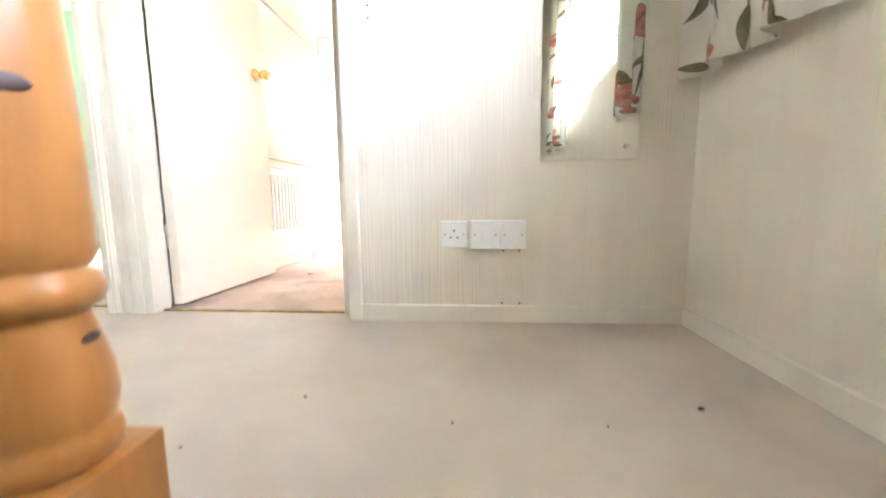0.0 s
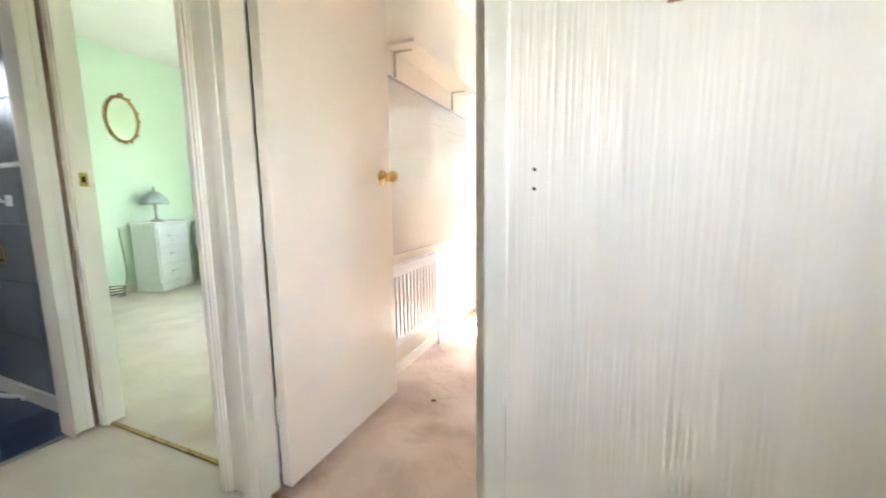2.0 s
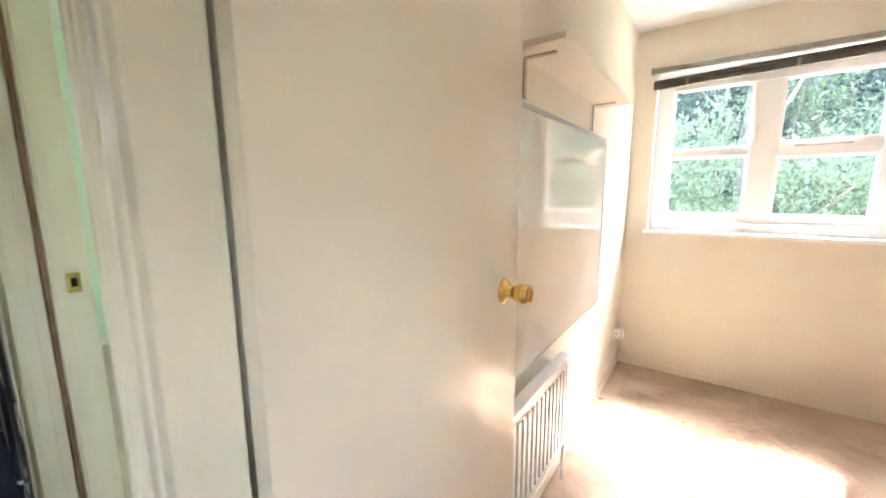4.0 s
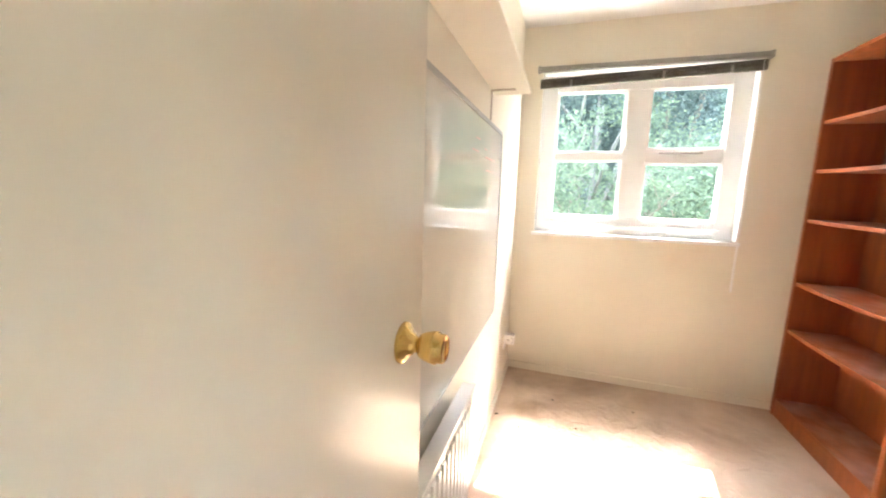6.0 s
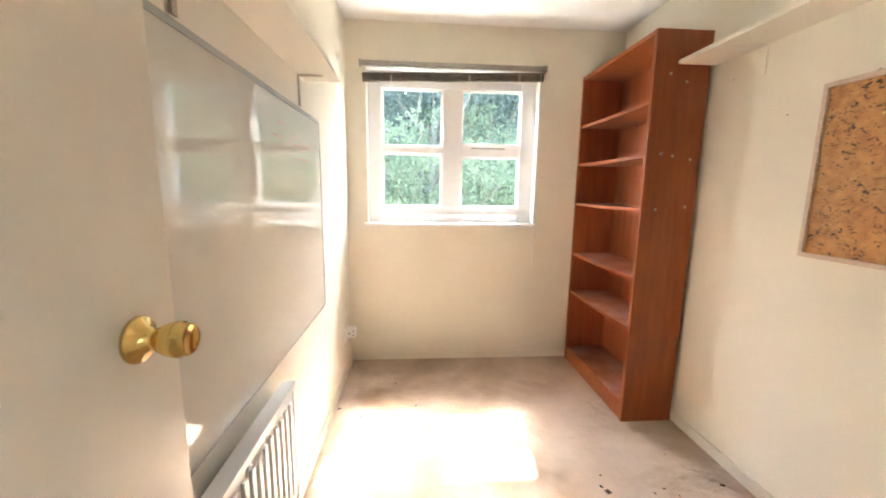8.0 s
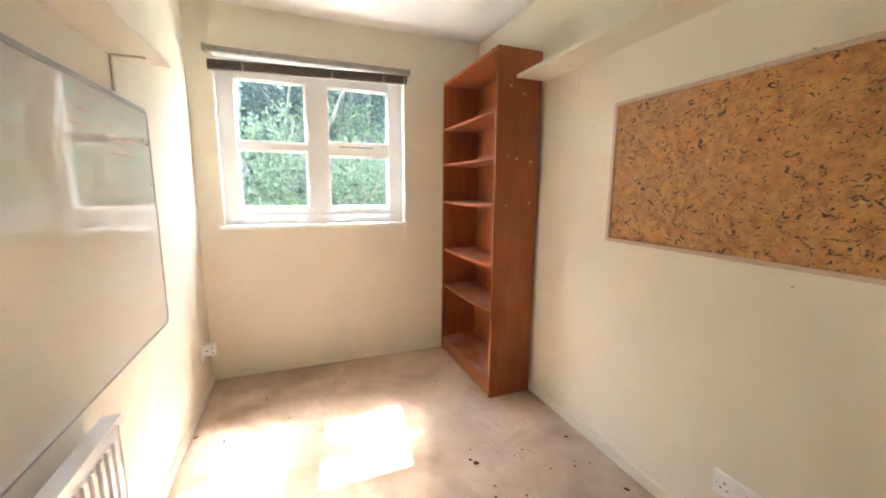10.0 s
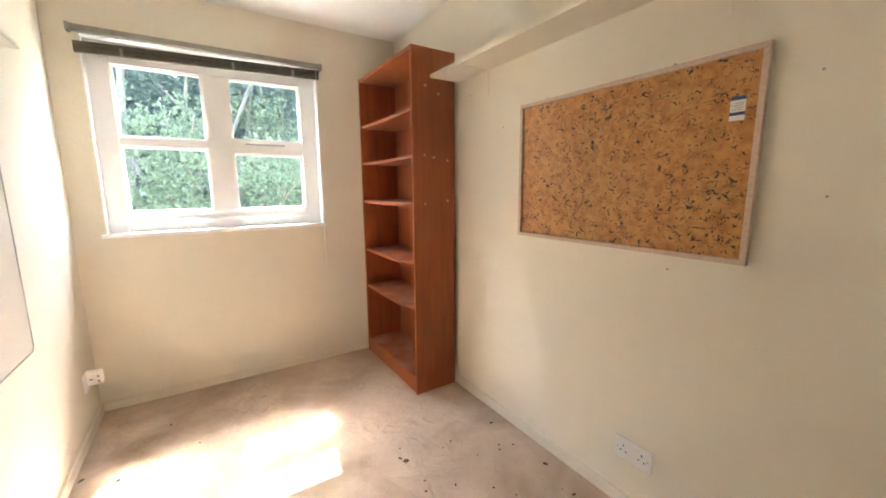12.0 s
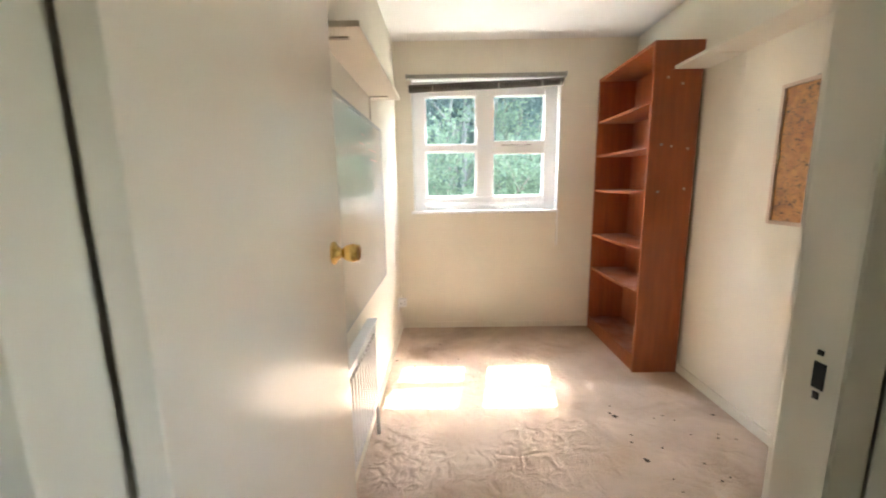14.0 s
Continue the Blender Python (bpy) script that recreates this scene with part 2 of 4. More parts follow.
def boxes(*dims, bevel=0.0):
    bm = bmesh.new()
    for d in dims:
        box(bm, *d)
    if bevel:
        bmesh.ops.bevel(bm, geom=bm.edges[:], offset=bevel, segments=2, profile=0.7, affect="EDGES")
    return bm


def lathe(profile, steps=28, at=(0, 0, 0), axis="Z"):
    """A turned body from (radius, height) pairs."""
    bm = bmesh.new()
    rings = []
    for r, h in profile:
        ring = []
        for k in range(steps):
            a = 2 * math.pi * k / steps
            p = Vector((r * math.cos(a), r * math.sin(a), h))
            if axis == "X":
                p = Vector((p.z, p.x, p.y))
            elif axis == "Y":
                p = Vector((p.x, p.z, p.y))
            ring.append(bm.verts.new(p + Vector(at)))
        rings.append(ring)
    for a, c in zip(rings, rings[1:]):
        for k in range(steps):
            bm.faces.new((a[k], a[(k + 1) % steps], c[(k + 1) % steps], c[k]))
    bm.faces.new(rings[0])
    bm.faces.new(rings[-1])
    bmesh.ops.recalc_face_normals(bm, faces=bm.faces[:])
    return bm


def tube(points, radius, steps=10):
    """A round bar along points."""
    bm = bmesh.new()
    rings = []
    pts = [Vector(p) for p in points]
    for i, p in enumerate(pts):
        d = (pts[min(i + 1, len(pts) - 1)] - pts[max(i - 1, 0)]).normalized()
        q = d.to_track_quat("Z", "Y")
        r = radius[i] if isinstance(radius, (list, tuple)) else radius
        rings.append([bm.verts.new(p + q @ Vector((r * math.cos(2 * math.pi * k / steps), r * math.sin(2 * math.pi * k / steps), 0))) for k in range(steps)])
    for a, c in zip(rings, rings[1:]):
        for k in range(steps):
            bm.faces.new((a[k], a[(k + 1) % steps], c[(k + 1) % steps], c[k]))
    bm.faces.new(rings[0])
    bm.faces.new(rings[-1])
    bmesh.ops.recalc_face_normals(bm, faces=bm.faces[:])
    return bm


def mesh_of(name, bm, mat, smooth=False):
    bmesh.ops.recalc_face_normals(bm, faces=bm.faces[:])
    me = bpy.data.meshes.new(name)
    bm.to_mesh(me)
    bm.free()
    me.materials.append(mat)
    if smooth:
        for p in me.polygons:
            p.use_smooth = True
    return me


def part(name, bm, mat, parent, label="", smooth=False):
    ob = new(name, mesh_of(name, bm, mat, smooth))
    ob.parent = parent
    return tagged(ob, label)


def thing(name, label, category, base=(0, 0, 0), turn=0.0, group=""):
    ob = new(name)
    ob.empty_display_size = 0.1
    ob.matrix_world = pose(*base, 0, 0, turn)
    return tagged(ob, label, category, group)


def solid(name, bm, mat, label, category, smooth=False, kind="structure"):
    return tagged(new(name, mesh_of(name, bm, mat, smooth)), label, category, kind=kind)


# ---- the large structure ----
H = 2.34
solid("floor_landing", boxes((-1.5, 0.29, 0.55, 1.718, -0.2, 0), (0.29, 1.405, 0.86, 1.718, -0.2, 0), (-1.5, -0.56, 1.7181, 1.764, -0.2, 0)), PALE_CARPET, "pale beige fitted carpet on the landing", "floor")
solid("floor_small_room", boxes((-0.505, 1.405, 1.72, 4.545, -0.2, 0)), WORN_CARPET, "worn stained beige carpet in the small bedroom", "floor")
solid("floor_green_bedroom", boxes((-4.17, -0.56, 1.765, 4.556, -0.2, 0)), BED_CARPET, "cream fitted carpet in the green bedroom", "floor")
solid("floor_bathroom", boxes((-3.8, -1.502, -0.2, 1.745, -0.2, -0.006)), GROUT, "dark grouted bathroom floor bed", "floor")
solid("ceiling", boxes((-1.6, 1.405, -2.2, 1.655, H, H + 0.2), (-0.505, 1.405, 1.656, 4.545, H, H + 0.2)), CEILING, "plain white plastered ceiling", "ceiling")
solid("ceiling_green_bedroom", boxes((-4.17, -0.56, 1.77, 4.556, 2.53, 2.73)), CEILING, "plain white ceiling of the green bedroom", "ceiling")
solid("ceiling_bathroom", boxes((-3.8, -1.502, -0.2, 1.745, H, H + 0.2)), WHITE_WALL, "plain white bathroom ceiling", "ceiling")


def wall_with_hole(x0, x1, y0, y1, z0, z1, hole, along):
    """A wall slab with one opening: (from, to, bottom, top) along x or y."""
    a, c, lo, hi = hole
    if along == "x":
        d = [(x0, a, y0, y1, z0, z1), (c, x1, y0, y1, z0, z1), (a, c, y0, y1, hi, z1)]
        if lo > z0:
            d.append((a, c, y0, y1, z0, lo))
    else:
        d = [(x0, x1, y0, a, z0, z1), (x0, x1, c, y1, z0, z1), (x0, x1, a, c, hi, z1)]
        if lo > z0:
            d.append((x0, x1, a, c, z0, lo))
    return d


# wall between landing and bedrooms: two doorways, landing face and room faces
DOOR_TOP = 2.0
SR0, SR1 = -0.495, 0.302      # small room opening in the masonry
GR0, GR1 = -1.465, -0.615       # green bedroom opening
solid("wall_landing_north", boxes((GR1, SR0, 1.696, 1.70, 0, DOOR_TOP + 0.03), (GR1, SR0, 1.655, 1.70, DOOR_TOP + 0.031, H), (SR1, 1.405, 1.655, 1.70, 0, H), (SR0, SR1, 1.655, 1.70, DOOR_TOP + 0.03, H), (GR0, GR1, 1.655, 1.70, DOOR_TOP + 0.03, H)),
      WALLPAPER, "cream striated wallpaper wall between two doorways", "wall")
solid("wall_small_room_south", boxes((-0.56, SR0, 1.701, 1.768, 0, H), (SR1, 1.405, 1.701, 1.768, 0, H), (SR0, SR1, 1.701, 1.768, DOOR_TOP + 0.03, H)), CREAM, "cream painted wall with a doorway", "wall")
solid("wall_green_south", boxes((-4.17, -1.55, 1.795, 1.82, 0, 2.53), (GR1, -0.565, 1.701, 1.82, 0, 2.53), (GR0, GR1, 1.701, 1.82, DOOR_TOP + 0.03, 2.53)), MINT, "mint green painted wall with a doorway", "wall")
solid("wall_small_room_west", boxes((-0.558, -0.505, 1.77, 4.545, 0, H)), CREAM, "cream painted side wall", "wall")
solid("wall_green_east", boxes((-0.62, -0.562, 1.795, 4.556, 0, 2.53)), MINT, "mint green painted side wall", "wall")
WX0, WX1, WZ0, WZ1 = -0.372, 0.82, 1.0, 2.06
solid("wall_small_room_north", boxes(*wall_with_hole(-0.59, 1.405, 4.545, 4.80, 0, 2.6, (WX0, WX1, WZ0, WZ1), "x")), CREAM, "cream painted wall around the window", "wall")
solid("wall_green_north", boxes(*wall_with_hole(-4.4, -0.594, 4.557, 4.80, 0, 2.8, (-2.05, -1.15, 1.0, 1.95), "x")), MINT, "mint green wall with a window opening", "wall")
solid("wall_green_west", boxes((-4.40, -4.17, 1.765, 4.556, 0, 2.73)), MINT, "mint green wall behind the bed", "wall")
solid("wall_bathroom_north", boxes((-3.8, -1.535, 1.752, 1.79, 0, H)), GROUT, "wall behind the bathroom tiles", "wall")
solid("wall_bathroom_west", boxes(*wall_with_hole(-3.95, -3.802, -0.2, 1.75, 0, H, (0.80, 1.42, 1.38, 2.05), "y")), WHITE_WALL, "white painted bathroom end wall with a window opening", "wall")
# added opaque panel, out of view, that blocks the sky light
solid("bathroom_window_blocker", boxes((-3.93, -3.90, 0.8005, 1.4195, 1.3805, 2.0495), bevel=0.004), LAMP_GLASS, "opaque panel added to keep sky light out of the unseen bathroom window", "window")
solid("wall_bathroom_south", boxes((-3.95, -1.53, -0.35, -0.204, 0, H)), WHITE_WALL, "plain white bathroom side wall", "wall")
solid("wall_landing_west", boxes(*wall_with_hole(-1.53, -1.435, 0.55, 1.644, 0, H, (0.85, 1.643, 0.0, DOOR_TOP), "y")), WALLPAPER, "cream wallpapered wall with the bathroom doorway", "wall")
solid("wall_bathroom_east", boxes((-1.53, -1.435, -0.204, 0.546, 0, H)), WHITE_WALL, "plain wall closing the bathroom", "wall")
solid("wall_landing_south", boxes((-1.434, 0.29, 0.40, 0.548, -2.6, H)), WALLPAPER, "plain wallpapered wall beside the stairs", "wall")
solid("wall_stairs_west", boxes((0.16, 0.29, -2.2, 0.398, -2.6, H)), WALLPAPER, "plain wallpapered stair wall", "wall")
solid("wall_stairs_south", boxes((0.16, 1.66, -2.35, -2.204, -2.6, H + 0.2)), WALLPAPER, "plain wall at the foot of the stairs", "wall")
LY0, LY1, LZ0, LZ1 = -0.05, 0.94, 1.05, 1.58
solid("wall_east_landing", boxes(*wall_with_hole(1.392, 1.66, -2.2, 1.70, -2.6, H + 0.2, (LY0, LY1, LZ0, LZ1), "y")), WALLPAPER, "cream wallpapered outer wall with the landing window", "wall")
solid("wall_small_room_east", boxes((1.405, 1.66, 1.702, 4.80, -2.6, H + 0.2)), CREAM, "cream painted side wall with a cork board", "wall")
solid("wall_outer_lower", boxes((-4.4, 1.418, 4.56, 4.80, -2.6, -0.004)), BRICK, "outer wall below the windows", "wall")

# stairs down from the landing
stairs = thing("staircase", "carpeted staircase climbing to the landing", "stairs", (0.292, 0.86, 0))
for k in range(1, 13):
    y1 = -0.21 * (k - 1) - 0.002
    part("step", boxes((0.002, 1.112, y1 - 0.21, y1, -2.6 if k > 3 else -0.19 * k - 0.5, -0.19 * k), bevel=0.008), PALE_CARPET, stairs)

# skirting
def skirting(name, label, *dims, paint=GLOSS):
    return solid(name, boxes(*dims, bevel=0.003), paint, label, "baseboard")


skirting("baseboard_landing", "cream painted skirting board on the landing", (0.337, 1.376, 1.641, 1.654, 0.0, 0.055), (1.377, 1.391, 0.86, 1.640, 0.0, 0.055))
skirting("baseboard_small_room", "worn cream skirting board", (-0.504, -0.491, 2.50, 4.530, 0, 0.055), (-0.49, 1.389, 4.531, 4.544, 0, 0.05), (1.390, 1.404, 1.77, 4.530, 0, 0.055), paint=CREAM)
skirting("baseboard_green", "pale skirting board in the green bedroom", (-4.169, -4.156, 1.83, 4.54, 0, 0.07), (-0.634, -0.621, 1.83, 4.54, 0, 0.07))
skirting("baseboard_bathroom", "white skirting strip below the tiles", (-3.79, -1.56, 1.718, 1.7335, 0, 0.07))


# ---- door frames ----
def architrave(bm, x0, x1, y, z0, z1, out):
    """A moulded strip standing proud of a wall that faces -y (out=-1) or +y (out=1); the thick side lies at x0."""
    w = x1 - x0
    prof = [(0, 0), (0, 9), (2, 11), (15, 11), (19, 18), (42, 19), (46, 14), (56, 14), (60, 9), (65, 8), (65, 0)]
    lo = [bm.verts.new((x0 + w * u / 65, y + out * d * 0.001, z0)) for u, d in prof]
    hi = [bm.verts.new((x0 + w * u / 65, y + out * d * 0.001, z1)) for u, d in prof]
    bm.faces.new(lo)
    bm.faces.new(hi)
    for k in range(len(prof)):
        q = (k + 1) % len(prof)
        bm.faces.new((lo[k], lo[q], hi[q], hi[k]))


def frame_part(f, name, mat, *dims, bevel=0.003, label=""):
    """A part given in world metres under a frame that stands at its own foot."""
    ox, oy, _ = f.location
    return part(name, boxes(*[(x0 - ox, x1 - ox, y0 - oy, y1 - oy, z0, z1) for x0, x1, y0, y1, z0, z1 in dims], bevel=bevel), mat, f, label)


def frame_moulding(f, x0, x1, y, out):
    ox, oy, _ = f.location
    bm = bmesh.new()
    architrave(bm, x0 - ox, x1 - ox, y - oy, 0, DOOR_TOP + 0.07, out)
    part("architrave", bm, GLOSS, f)


def door_frame(name, label, x, y):
    f = thing(name, label, "door frame", (x, y, 0))
    f["kind"] = "structure"
    return f


# small bedroom: a thin lining on the room side, set back from the landing moulding on the latch side
JAMB = 0.249
frame_small = door_frame("door_frame_small_room", "cream gloss moulded door frame of the small bedroom", -0.47, 1.68)
frame_part(frame_small, "lining", GLOSS, (-0.4945, -0.4505, 1.681, 1.762, 0, DOOR_TOP + 0.025))
frame_part(frame_small, "lining", GLOSS, (JAMB, 0.286, 1.712, 1.7685, 0, DOOR_TOP + 0.025), bevel=0.004)
frame_part(frame_small, "lining", GLOSS, (-0.4495, JAMB - 0.001, 1.681, 1.762, DOOR_TOP, DOOR_TOP + 0.025))
frame_part(frame_small, "lining", GLOSS, (0.2865, 0.3015, 1.656, 1.7115, 0, DOOR_TOP + 0.025), label="narrow return of the lining")
frame_part(frame_small, "door_stop", GLOSS, (-0.4495, JAMB - 0.014, 1.690, 1.717, DOOR_TOP - 0.012, DOOR_TOP - 0.0005))
frame_moulding(frame_small, -0.466, -0.537, 1.695, -1)
frame_part(frame_small, "architrave", GLOSS, (0.290, 0.336, 1.636, 1.6545, 0, DOOR_TOP + 0.07), bevel=0.006)
frame_part(frame_small, "architrave", GLOSS, (-0.475, 0.289, 1.638, 1.6545, DOOR_TOP + 0.006, DOOR_TOP + 0.07))
frame_moulding(frame_small, 0.256, 0.318, 1.7695, 1)

frame_green = door_frame("door_frame_green_bedroom", "cream gloss moulded door frame of the green bedroom", -1.44, 1.74)
frame_part(frame_green, "lining", GLOSS, (-1.465, -1.44, 1.738, 1.82, 0, DOOR_TOP + 0.025))
frame_part(frame_green, "lining", GLOSS, (-0.64, -0.6155, 1.699, 1.82, 0, DOOR_TOP + 0.025))
frame_part(frame_green, "lining", GLOSS, (-1.439, -0.641, 1.738, 1.82, DOOR_TOP, DOOR_TOP + 0.025))
frame_part(frame_green, "door_stop", GLOSS, (-1.4395, -1.428, 1.742, 1.764, 0, DOOR_TOP - 0.012))
frame_part(frame_green, "door_stop", GLOSS, (-0.652, -0.6405, 1.715, 1.764, 0, DOOR_TOP - 0.012))
frame_moulding(frame_green, -0.640, -0.590, 1.697, -1)

frame_bath = door_frame("door_frame_bathroom", "cream painted bathroom door post beside the green room", -1.487, 1.645)
frame_part(frame_bath, "post", GLOSS, (-1.555, -1.487, 1.645, 1.727, 0, 2.1))
frame_part(frame_bath, "moulding", GLOSS, (-1.4865, -1.478, 1.649, 1.724, 0, 2.1))
frame_part(frame_bath, "moulding", GLOSS, (-1.4775, -1.472, 1.655, 1.671, 0, 2.1), bevel=0.002)
frame_part(frame_bath, "moulding", GLOSS, (-1.4775, -1.4735, 1.700, 1.722, 0, 2.1), bevel=0.0015)
frame_part(frame_bath, "filler", GLOSS, (-1.533, -1.4655, 1.7385, 1.8195, 0, 2.1))
# narrow brown strip along the groove between the two frames
frame_part(frame_bath, "gap_strip", BROWN_STRIP, (-1.533, -1.473, 1.7275, 1.738, 0, 2.1), bevel=0.001, label="brown strip between the mouldings")


# ---- landing: newel, sockets, mirror, curtains ----
newel = thing("newel_post", "turned varnished pine newel post with dark knots", "newel post", (0.344, 0.70, -0.19))
part("base_block", boxes((-0.054, 0.054, -0.054, 0.054, 0, 0.369), bevel=0.003), PINE, newel)
part("turned_shaft", lathe([(0.035, 0.364), (0.046, 0.3735), (0.050, 0.385), (0.048, 0.396), (0.044, 0.402), (0.047, 0.408), (0.0495, 0.424), (0.0475, 0.448), (0.042, 0.474), (0.0365, 0.496),
                            (0.037, 0.502), (0.045, 0.506), (0.0485, 0.515), (0.0485, 0.522), (0.045, 0.531), (0.037, 0.536), (0.0405, 0.540), (0.0445, 0.549), (0.0455, 0.574),
                            (0.0445, 0.634), (0.042, 0.714), (0.038, 0.814), (0.034, 0.894), (0.032, 0.934), (0.04, 0.944), (0.042, 0.959), (0.036, 0.974)], 40), PINE, newel, smooth=True)
part("top_block", boxes((-0.045, 0.045, -0.045, 0.045, 0.975, 1.184), bevel=0.003), PINE, newel)
for kx, kz, r in ((-0.62, 0.674, 0.009), (0.20, 0.478, 0.006)):
    a = kx
    rad = 0.0425 if kz > 0.5 else 0.0415
    bm = bmesh.new()
    bmesh.ops.create_uvsphere(bm, u_segments=14, v_segments=8, radius=1.0)
    for v in bm.verts:
        v.co = Vector((v.co.x * 0.0022, v.co.y * r * 1.7, v.co.z * r * 0.8))
    bm.transform(Matrix.Translation((rad * math.cos(a), rad * math.sin(a), kz)) @ Matrix.Rotation(a, 4, "Z"))
    part("knot", bm, KNOT, newel, "dark round knot in the wood", True)


def screw(parent, x, y, z, r=0.004, face="y"):
    ax = "Y" if face == "y" else "X"
    part("screw", lathe([(r, -0.0005), (r, 0.001), (r * 0.6, 0.0018)], 12, (x, y, z), ax), STEEL, parent)


def wall_plate(name, label, base, turn, width, height, depth, holes, switch=False):
    """A plate whose face looks to local -y."""
    p = thing(name, label, "socket" if holes else "switch plate", base, turn)
    part("plate", boxes((-width / 2, width / 2, -depth, 0, -height / 2, height / 2), bevel=0.003), PLASTIC, p)
    for sx in (-width / 2 + 0.013, width / 2 - 0.013):
        part("screw", lathe([(0.003, 0), (0.003, 0.0006)], 10, (sx, -depth - 0.0007, 0), "Y"), STEEL, p)
    for hx in holes:
        for dx, dz, w, h in ((0, 0.012, 0.004, 0.009), (-0.011, -0.010, 0.007, 0.004), (0.011, -0.010, 0.007, 0.004)):
            part("pin_slot", boxes((hx + dx - w / 2, hx + dx + w / 2, -depth - 0.0006, -depth + 0.001, dz - h / 2, dz + h / 2)), DARK, p)
    if switch:
        part("rocker", boxes((-0.012, 0.012, -depth - 0.005, -depth + 0.001, -0.017, 0.017), bevel=0.002), PLASTIC, p)
    return p


wall_plate("wall_socket", "white single wall socket on the landing wallpaper", (0.65, 1.655, 0.293), 0, 0.086, 0.086, 0.009, (0,))
wall_plate("fused_switch", "white surface-mounted fused switch box beside a socket", (0.75, 1.655, 0.294), 0, 0.092, 0.090, 0.036, (), True)
wall_plate("blank_box", "white surface-mounted blank outlet box", (0.838, 1.655, 0.293), 0, 0.080, 0.090, 0.038, ())
holes = thing("screw_holes", "small dark screw holes in the cream wallpaper", "screw holes", (0.4, 1.655, 0.98))
for hx, hz in ((0.384, 1.006), (0.384, 0.970), (0.808, 0.062), (0.866, 0.062), (0.81, 0.238), (0.862, 0.238)):
    part("hole", lathe([(0.0035, -0.001), (0.0035, 0.0012)], 10, (hx - 0.4, 0, hz - 0.98), "Y"), DARK, holes)

mirror = thing("wall_mirror", "frameless tall mirror screwed to the wallpaper", "mirror", (0.921, 1.655, 0.525))
part("mirror_glass", boxes((0, 0.299, -0.006, -0.001, 0, 1.0), bevel=0.0008), MIRROR, mirror)
for sx in (0.034, 0.262):
    for sz in (0.04, 0.96):
        part("mirror_screw", lathe([(0.0075, 0), (0.0075, 0.0015), (0.005, 0.004)], 16, (sx, -0.0102, sz), "Y"), CHROME, mirror)

plaque = thing("wooden_plaque", "small brown wooden plaque with a metal plate on the wallpaper", "plaque", (0.586, 1.655, 1.256))
part("board", boxes((0, 0.14, -0.014, 0, 0, 0.20), bevel=0.002), PINE, plaque)
part("metal_plate", boxes((0.025, 0.115, -0.024, -0.0145, 0.075, 0.165), bevel=0.001), STEEL, plaque)

# floral curtain cloth
CURTAIN = material("floral_curtain_cloth", (0.80, 0.77, 0.68), 0.85, vary=0.03, scale=6, grain=0.2, grain_scale=300)
PETAL = material("dusky_red_print", (0.42, 0.13, 0.11), 0.85, vary=0.25, scale=30, tint=(0.55, 0.28, 0.22))
OLIVE = material("olive_print", (0.16, 0.14, 0.07), 0.85, vary=0.25, scale=30, tint=(0.26, 0.23, 0.14))


def sheer(m, share):
    """Lets part of the light through a cloth."""
    n, l, b = nodes_of(m)
    thin = n.new("ShaderNodeBsdfTranslucent")
    l.new(b.inputs["Base Color"].links[0].from_socket, thin.inputs["Color"])
    both = n.new("ShaderNodeMixShader")
    both.inputs[0].default_value = share
    l.new(b.outputs[0], both.inputs[1])
    l.new(thin.outputs[0], both.inputs[2])
    l.new(both.outputs[0], n["Material Output"].inputs["Surface"])


BLUSH = material("coral_print", (0.55, 0.21, 0.16), 0.85, vary=0.25, scale=40, tint=(0.66, 0.40, 0.33))
for m in (CURTAIN, PETAL, BLUSH, OLIVE):
    sheer(m, 0.28)


def fold(u, width, phase):
    return 0.030 * math.sin(u / width * 5.2 * math.pi + phase) + 0.012 * math.sin(u / width * 11 * math.pi + 1.3 * phase)


